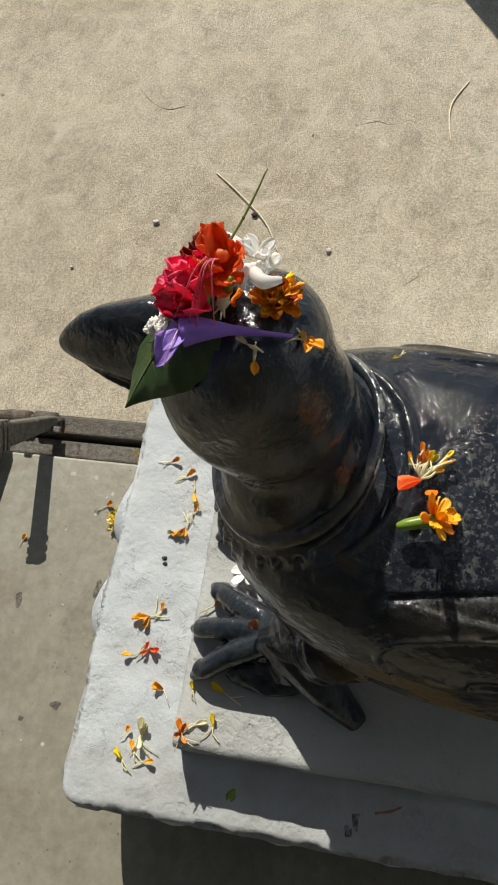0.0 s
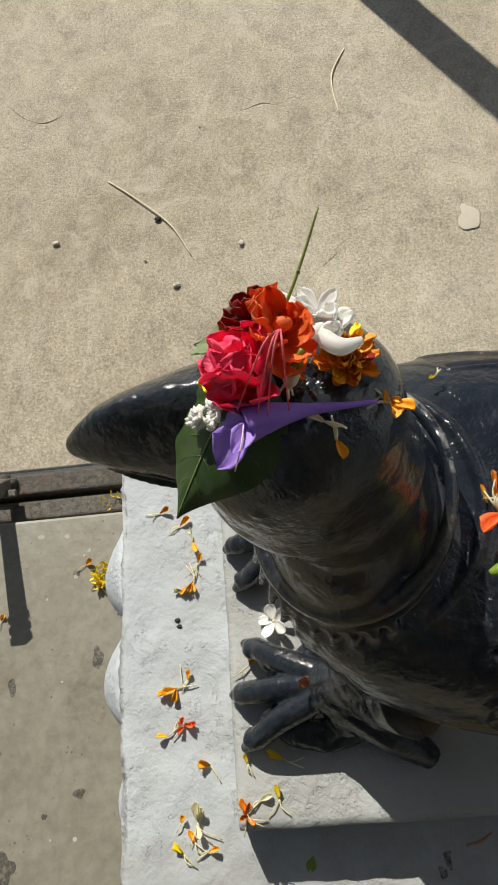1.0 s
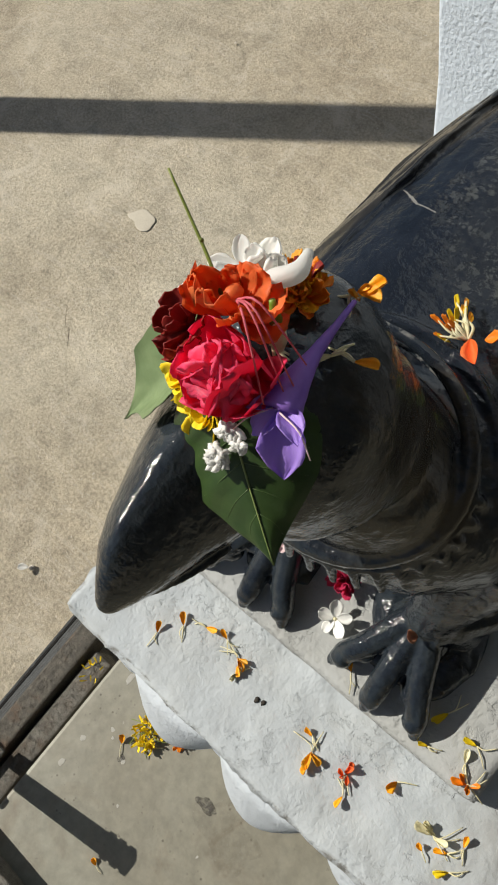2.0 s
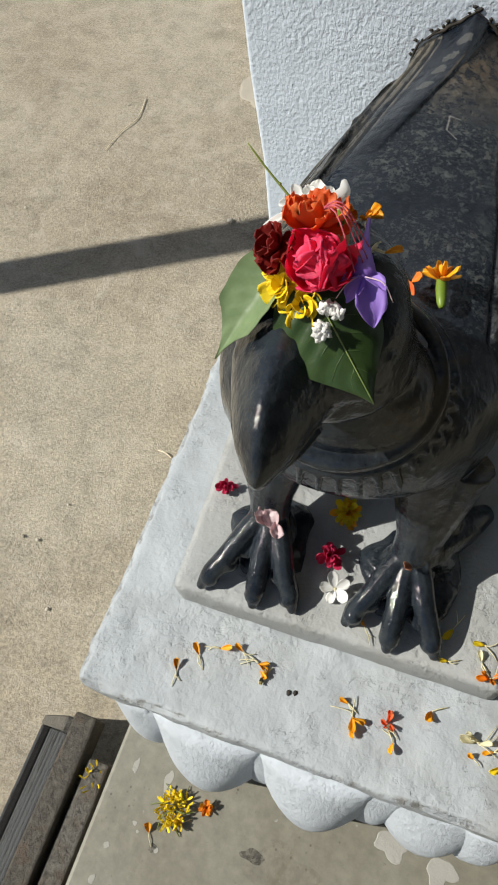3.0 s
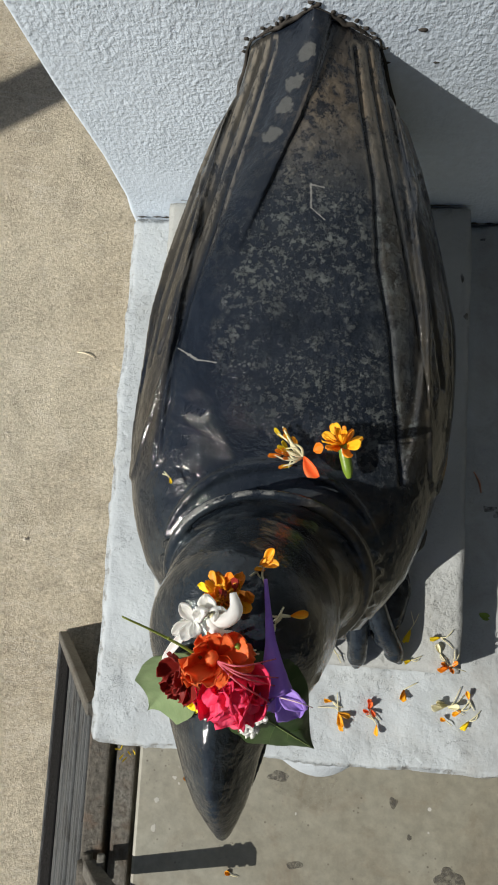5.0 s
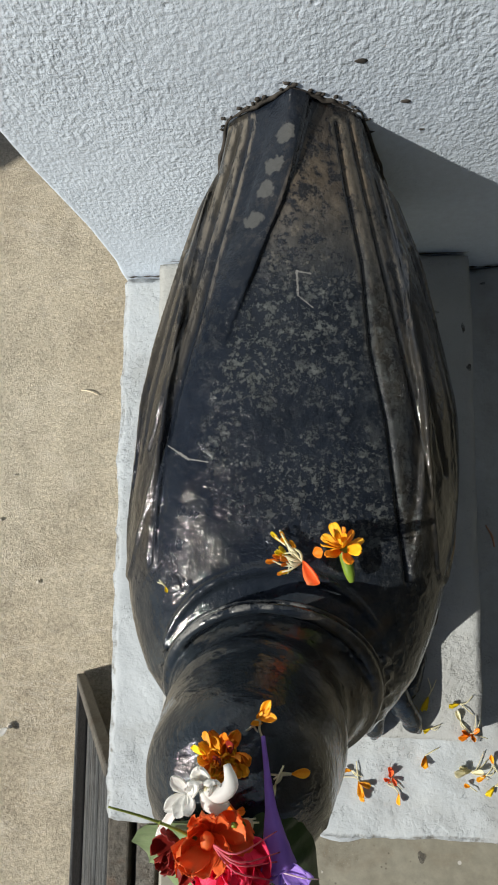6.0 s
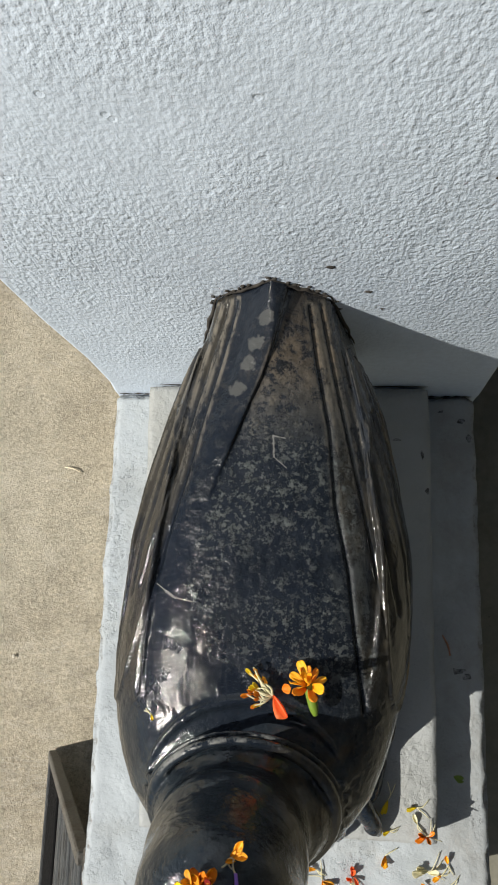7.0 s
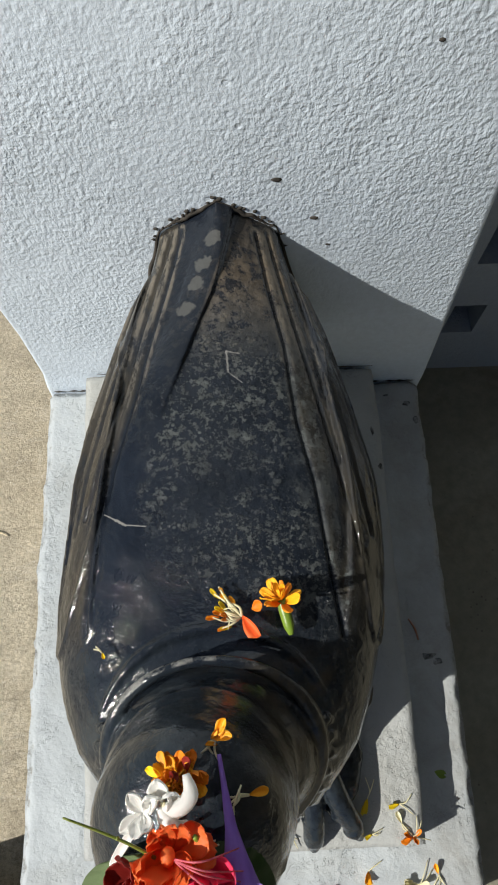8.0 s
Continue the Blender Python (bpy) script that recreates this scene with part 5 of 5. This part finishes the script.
part("red_petal", petal_mesh("red_petal", SCARLET, 0.022, 0.0105, 0.5, 1.6, 0.35, 0.6, 0.1, 41), None, ob, "folded red petal", pose(0.001, 0.001, 0.003, 6, 25, -132))
part("petal", petal_mesh("petal", ORANGE, 0.011, 0.009, 0.7, 0.7, 0.8, 0.6, 0.0, 42), None, ob, "", pose(0.008, 0.006, 0.002, 20, 0, -70))
floret((-0.095, 0.199, 1.437), 200, 0.009, YELLOW, "yellow strand caught on the statue's shoulder", 0)

# between the feet
star("white_jasmine", "white five-petalled flower lying between the feet", facing((0.012, 0.055, STEP + 0.006), (0.05, -0.30, 0.95), 20), WHITE, 0.040, "", 5, 0.36, 0.3)
for p, s in (((-0.003, 0.092, STEP + 0.009), 0.042), ((-0.153, 0.141, STEP + 0.007), 0.029)):
    marigold("magenta_flower", "small crumpled magenta flower lying on the step", facing(p, (0.1, -0.4, 0.9), 40), MAGENTA, s, ((9, 5, 1.0), (8, 35, 0.85), (6, 65, 0.7)), "magenta flowers", length=0.48)
marigold("step_marigold", "yellow-orange marigold lying under the breast", facing((0.001, 0.150, STEP + 0.012), (0.1, -0.6, 0.8), 0), YELLOW, 0.042, ((14, 0, 1.0), (13, 16, 0.9), (11, 34, 0.75), (7, 55, 0.55)), stem=0.010, length=0.48, second=AMBER, wide=0.20)
ob = thing("blush_petal", "pale pink crumpled petal on the statue's foot", "petal", pose(-0.070, 0.086, 1.184, 18, -14, 20))
part("petal", petal_mesh("petal", BLUSH, 0.026, 0.020, 0.7, 0.6, 1.3, 0.6, 0.0, 51, 10, 8), None, ob, "", pose(0, -0.010, 0))
part("petal", petal_mesh("petal", BLUSH, 0.023, 0.017, 0.9, 0.9, 1.3, 0.6, 0.0, 53, 10, 8), None, ob, "", pose(-0.003, -0.004, 0.002, 10, 30, 60))
part("petal", petal_mesh("petal", BLUSH, 0.021, 0.015, 0.6, 0.9, 1.3, 0.6, 0.0, 54, 10, 8), None, ob, "", pose(0.003, 0.000, 0.002, 5, -30, 170))
part("stalk", tube([(0, 0, 0.001), (-0.008, 0.008, 0.003), (-0.014, 0.012, 0.000)], [0.0006], 5, 6), STALK, ob)
ob = thing("withered_petal", "withered brown petal on the statue's foot", "petal", pose(0.086, 0.086, 1.176, 15, 0, 140))
part("petal", petal_mesh("petal", BROWNP, 0.014, 0.013, 0.8, 0.5, 0.7, 0.6, 0.0, 52), None, ob)

# loose florets on the slab and the step
for x, y, turn, size, mt, kind, z in (
        (-0.142, -0.080, 30, 0.024, AMBER, 0, SLAB), (-0.123, -0.055, 40, 0.026, AMBER, 0, SLAB), (-0.101, -0.040, -60, 0.026, AMBER, 0, SLAB),
        (-0.074, -0.035, 60, 0.022, AMBER, 0, SLAB), (-0.052, -0.042, -130, 0.028, AMBER, 1, SLAB), (-0.042, -0.054, 160, 0.020, CREAM, 3, SLAB),
        (0.060, -0.052, 70, 0.020, AMBER, 0, SLAB), (0.068, -0.064, 200, 0.032, AMBER, 1, SLAB), (0.108, -0.058, 20, 0.024, SCARLET, 3, SLAB),
        (0.117, -0.076, 190, 0.022, AMBER, 0, SLAB), (0.150, -0.030, 150, 0.024, AMBER, 2, SLAB), (0.203, -0.046, 80, 0.034, CREAM, 3, SLAB),
        (0.203, -0.064, 60, 0.014, AMBER, 2, SLAB), (0.222, -0.050, 130, 0.022, AMBER, 0, SLAB), (0.232, -0.062, 120, 0.026, YELLOW, 0, SLAB), (0.231, -0.036, 10, 0.020, AMBER, 0, SLAB),
        (0.195, 0.012, 100, 0.026, ORANGE, 3, STEP), (0.184, 0.026, 20, 0.022, CREAM, 0, STEP), (0.184, 0.045, 80, 0.024, YELLOW, 0, STEP),
        (0.148, 0.052, 140, 0.030, YELLOW, 0, STEP), (0.150, 0.016, 95, 0.018, YELLOW, 0, STEP), (0.055, 0.024, 60, 0.026, AMBER, 0, STEP + 0.002)):
    lab = {CREAM: "pale cream flower strands", SCARLET: "red and orange torn floret", YELLOW: "thin yellow strand floret"}.get(mt, "orange marigold floret with pale stalk")
    floret((x, y, z), turn, size, mt, lab + (" on the slab" if z == SLAB else " on the step"), kind)
ob = thing("dry_leaf_scrap", "small grey-green dry leaf scrap on the shaded slab", "leaf", pose(0.256, 0.066, SLAB + 0.001, 0, 0, 70))
part("blade", petal_mesh("blade", SEPAL, 0.016, 0.010, 0.2, 0.3, 0.2, 0.4, 0.3, 61), None, ob)
ob = thing("twig_scrap", "short brown twig scrap on the shaded slab", "twig", pose(0.236, 0.240, SLAB + 0.002, 0, 0, 20))
part("twig", tube([(0, -0.014, 0), (0.002, 0, 0.001), (0, 0.015, 0)], [0.0012, 0.0016, 0.0008], 6, 8), BROWNP, ob)
for x, y, r in ((-0.008, -0.062, 0.0030), (-0.001, -0.060, 0.0026)):
    ob = solid("grit_crumb", blob((x, y, SLAB + r * 0.5), (r, r * 1.2, r * 0.7), x * 100, 0.4), DARKBIT, "dark crumb of grit on the white slab", "grit", "", True, "grit crumbs")

# on the platform
ob = thing("yellow_flower_clump", "clump of shredded yellow marigold on the cement", "flower", pose(-0.138, -0.226, PLAT))
bit = [petal_mesh("petal", mt, 0.016, 0.0034, 0.6, 0.5, 0.9, 0.7, 0.0, s, 6, 4) for s, mt in ((71, YELLOW), (72, YELLOW), (73, YELLOW))]
rng = random.Random(8)
for k in range(80):
    a, r = rng.uniform(0, 6.28), 0.019 * math.sqrt(rng.random())
    part("petal", bit[k % 3 if r > 0.015 else 0], None, ob, "", pose(r * math.cos(a), r * 1.2 * math.sin(a), 0.002 + 0.010 * (1 - r / 0.023) * rng.random(), rng.uniform(-10, 50), rng.uniform(-30, 30), rng.uniform(0, 360)))
for k in range(6):
    strand([(0, 0, 0.004), (0.018 * math.cos(k), 0.018 * math.sin(k), 0.008), (0.036 * math.cos(k + 0.3), 0.036 * math.sin(k + 0.3), 0.002)], 0.0009, "stalk", STALK, ob)
marigold("platform_marigold", "small orange marigold head on the cement beside the pedestal", facing((-0.094, -0.208, PLAT + 0.006), (0.2, -0.3, 0.9), 0), ORANGE, 0.026, ((8, 5, 1.0), (7, 35, 0.85)), second=AMBER)
for x, y, turn, size, mt in ((-0.162, -0.266, 20, 0.025, AMBER), (-0.082, -0.404, 70, 0.018, AMBER), (-0.120, -0.238, 130, 0.020, AMBER)):
    floret((x, y, PLAT), turn, size, mt, "orange floret lying on the grey cement", 2)
ob = thing("yellow_flower_crumbs", "yellow flower crumbs caught on the steel rail", "flower", pose(-0.279, -0.228, 0.735))
for k in range(14):
    a, r = rng.uniform(0, 6.28), 0.014 * math.sqrt(rng.random())
    part("petal", bit[k % 3], None, ob, "", pose(r * math.cos(a), r * math.sin(a) * 1.4, 0.002, rng.uniform(0, 40), rng.uniform(-30, 30), rng.uniform(0, 360)) @ Matrix.Scale(0.75, 4))


def splat(name, c, rx, ry, seed, material, label, category, high=0.0012, wobble=0.35, group=""):
    """A thin dried patch with a wandering outline."""
    bm = bmesh.new()
    ring = []
    for k in range(28):
        a = 2 * math.pi * k / 28
        w = 1 + wobble * noise.noise(Vector((math.cos(a) * 0.9 + seed, math.sin(a) * 0.9, seed))) * 2
        ring.append((c[0] + rx * w * math.cos(a), c[1] + ry * w * math.sin(a)))
    mid = bm.verts.new((c[0], c[1], c[2] + high))
    inner = [bm.verts.new((c[0] + (x - c[0]) * 0.9, c[1] + (y - c[1]) * 0.9, c[2] + high * 0.9)) for x, y in ring]
    outer = [bm.verts.new((x, y, c[2] - 0.0005)) for x, y in ring]
    for k in range(28):
        j = (k + 1) % 28
        bm.faces.new((mid, inner[k], inner[j]))
        bm.faces.new((inner[k], outer[k], outer[j], inner[j]))
    return solid(name, bm, material, label, category, "", False, group)


for x, y, rx, ry, s in ((-0.214, -0.300, 0.007, 0.007, 1), (-0.186, -0.262, 0.005, 0.004, 2), (-0.178, -0.270, 0.003, 0.003, 3), (-0.145, -0.283, 0.006, 0.005, 4),
                        (-0.216, -0.345, 0.006, 0.009, 5), (-0.162, -0.196, 0.008, 0.022, 6), (-0.215, -0.190, 0.006, 0.014, 7), (-0.110, -0.330, 0.003, 0.003, 8), (0.020, -0.300, 0.002, 0.003, 9)):
    splat("whitewash_spot", (x, y, PLAT), rx * 0.75, ry * 0.75, s, SPLASH, "dried whitewash spot on the grey cement", "paint spot", 0.0004, group="whitewash spots")
for x, y, rx, ry, s in ((0.165, -0.168, 0.024, 0.018, 11), (0.240, -0.178, 0.022, 0.018, 12), (0.030, -0.160, 0.034, 0.012, 13)):
    splat("whitewash_drip", (x, y, PLAT), rx, ry, s, SPLASH, "spilled whitewash dried at the pedestal's foot", "paint spill", 0.0006, 0.4, group="whitewash spills")
for x, y, rx, ry, s in ((-0.012, -0.243, 0.018, 0.009, 21), (-0.150, -0.282, 0.005, 0.006, 22), (0.178, -0.270, 0.006, 0.009, 23), (0.205, -0.320, 0.004, 0.005, 25), (0.022, -0.380, 0.014, 0.006, 26), (0.270, -0.374, 0.024, 0.016, 24)):
    splat("oil_stain", (x, y, PLAT), rx, ry, s, STAIN, "dark oily stain on the grey cement", "stain", 0.0005, 0.30, group="oil stains")

for x, y, z, rx, ry, s in ((0.266, 0.560, SLAB + 0.001, 0.006, 0.004, 51), (0.276, 0.534, SLAB + 0.0006, 0.004, 0.006, 52), (0.248, 0.206, SLAB + 0.001, 0.011, 0.004, 53), (0.262, 0.200, SLAB + 0.001, 0.006, 0.004, 54),
                           (0.242, 0.575, SLAB + 0.001, 0.008, 0.003, 55), (0.200, 0.498, STEP + 0.0006, 0.002, 0.006, 56), (0.165, 0.520, STEP + 0.0006, 0.006, 0.002, 57), (0.205, 0.448, STEP + 0.0006, 0.003, 0.004, 58)):
    splat("paint_flake_mark", (x, y, z), rx, ry, s, STAIN, "dark patch where paint has flaked off the cement", "stain", 0.0006, 0.45, group="flaked patches")
splat("rust_stain", (0.030, -0.250, PLAT), 0.052, 0.036, 41, RUSTY, "faint brown stain spread on the grey cement", "stain", 0.0004, 0.45)

# ---- on the yard ----
def straw(label, pts, r):
    c = Vector(pts[0])
    ob = thing("straw", label, "straw", pose(c.x, c.y, 0.002), "dry straws")
    part("stalk", tube([Vector(p) - Vector((c.x, c.y, 0.0)) + Vector((0, 0, r)) for p in pts], [r, r, r * 0.7], 6, 14), STRAW, ob)


straw("long dry straw lying on the sandy concrete", ((-1.764, -0.465, 0), (-1.66, -0.36, 0.003), (-1.53, -0.245, 0.003), (-1.392, -0.178, 0)), 0.0028)
straw("long pale dry straw on the sandy concrete", ((-2.277, 0.443, 0), (-2.16, 0.385, 0.003), (-2.06, 0.375, 0.002), (-1.95, 0.385, 0)), 0.0026)
straw("thin dry twig on the sandy concrete", ((-1.437, 2.254, 0), (-1.42, 2.12, 0.002), (-1.455, 2.02, 0.002), (-1.471, 1.905, 0)), 0.0021)
straw("bent brown twig scrap on the sandy concrete", ((-0.70, 0.655, 0), (-0.672, 0.650, 0.006), (-0.648, 0.640, 0)), 0.0022)
rng = random.Random(3)
stones = [(-1.565, -0.290, 0.011), (-1.418, -0.008, 0.011), (-1.279, -0.232, 0.010), (-0.822, 1.649, 0.012), (-0.866, -0.310, 0.009), (-0.93, 0.269, 0.007), (-0.805, 0.092, 0.005), (-1.512, -0.647, 0.010)]
for k in range(20):
    stones.append((rng.uniform(-2.9, -0.5), rng.uniform(-1.6, 2.6), rng.uniform(0.003, 0.006)))
for i, (x, y, r) in enumerate(stones):
    mt = DARKBIT if i == 0 or (i > 9 and rng.random() < 0.15) else STONE
    solid("pebble", blob((x, y, 0.003 + r * 0.35), (r, r * rng.uniform(0.7, 1.3), r * 0.45), i + 1.5, 0.45), mt,
          "small dark pebble on the yard" if mt is DARKBIT else "small pale pebble on the yard", "pebble", "", True, "pebbles")
ob = thing("fallen_petal", "pale fallen petal on the sandy concrete", "petal", pose(-0.868, -0.312, 0.018, 0, 0, 130))
part("petal", petal_mesh("petal", WHITE, 0.03, 0.02, 0.5, 0.6, 0.3, 0.6, 0.1, 81), None, ob)

# hairline cracks and a pale scar in the yard
for pts in (((-2.047, -0.046), (-2.030, 0.030), (-2.052, 0.109), (-2.036, 0.170), (-2.062, 0.231), (-2.010, 0.290), (-1.978, 0.351)), ((-1.289, 0.253), (-1.330, 0.300), (-1.352, 0.305), (-1.400, 0.361)),
            ((-2.229, -0.877), (-2.14, -0.80), (-2.10, -0.72), (-2.13, -0.64))):
    line = [(x, y, 0.0008 + 0.004 * noise.noise(Vector((x * 9, y * 9, 2)))) for x, y in pts]
    solid("ground_crack", tube(line, [0.0005, 0.0014, 0.0006, 0.0012, 0.0004], 5, 30), CRACK, "dark hairline crack in the sandy concrete", "crack", "structure", True)
splat("whitewash_scar", (-1.414, 0.746, 0.006), 0.050, 0.035, 31, SCAR, "pale whitewash scar on the sandy concrete", "paint spot", 0.0003, 0.3, "whitewash spots")

# chips in the stucco, and the tarred joint round the tail
for x, z, r in ((0.058, 1.486, 0.0055), (0.097, 1.432, 0.0050), (0.171, 1.626, 0.003), (0.115, 1.389, 0.0025)):
    bm = blob((x, 0.6005, z), (r, 0.0016, r * 0.6), x * 50, 0.4)
    solid("stucco_chip", bm, DARKBIT, "small dark chip in the pale stucco", "chip", "structure", True)
tar = [skin(0.600, 180 * k / 40, 0.0015) for k in range(41)]
for v in tar:
    v.y = 0.5995
for k, v in enumerate(tar):
    v += Vector((0.003 * noise.noise(Vector((k * 0.9, 1, 0))), 0, 0.004 * noise.noise(Vector((k * 1.3, 5, 0))) + 0.002))
bm = tube(tar, [0.0008, 0.0024, 0.0006, 0.0028, 0.0008, 0.0030, 0.0008, 0.0026, 0.0007], 6, 200)
rng = random.Random(23)
for k in range(46):
    v = tar[rng.randrange(7, 34)]
    blob((v.x + rng.uniform(-0.004, 0.004), 0.5992, v.z + rng.uniform(-0.001, 0.006)), (rng.uniform(0.0008, 0.0035), 0.0014, rng.uniform(0.0008, 0.0026)), k, 0.8, 1, bm)
solid("tar_joint", bm, DARKBIT, "ragged black paint line where the tail meets the wall", "joint", "structure", True)
for x0, x1, y, z in ((-0.176, 0.210, 0.5975, STEP + 0.0005), (-0.250, -0.185, 0.5980, SLAB + 0.0005), (0.216, 0.282, 0.5980, SLAB + 0.0005)):
    pts = [(x0 + (x1 - x0) * k / 12, y - 0.0012 * noise.noise(Vector((k * 0.8, x0, 3))), z) for k in range(13)]
    solid("joint_crack", tube(pts, [0.0002, 0.0013, 0.0002, 0.0002, 0.0012, 0.0003, 0.0014, 0.0002, 0.0009, 0.0002], 5, 60), DARKBIT, "thin dark crack along the foot of the wall", "crack", "structure", True)

# whitewash and a plank near the pier's far side
splat("whitewash_scar", (-0.95, 2.41, 0.004), 0.09, 0.10, 33, SCAR, "pale whitewash scar on the yard beside the pier", "paint spot", 0.0010, 0.5, "whitewash spots")
plank = solid("plank", rough_box((0.0, 0.0, -0.01), (0.15, 1.3, 0.07), 0.04, 0.008, 0.004, 15.0, 0.006), WOOD, "dark weathered plank lying beside the pier", "plank")
plank.matrix_world = pose(-1.035, 2.535, 0, 0, 0, 23.6)

# leaning wooden post outside the view, whose shadow crosses the yard
solid("wooden_post", tube([(-3.55, 0.09, -0.02), (-3.55, 0.355, 1.6), (-3.55, 0.65, 3.4)], [0.088, 0.084, 0.082], 20, 12), WOOD, "tall weathered wooden post standing in the yard", "post", "", True)
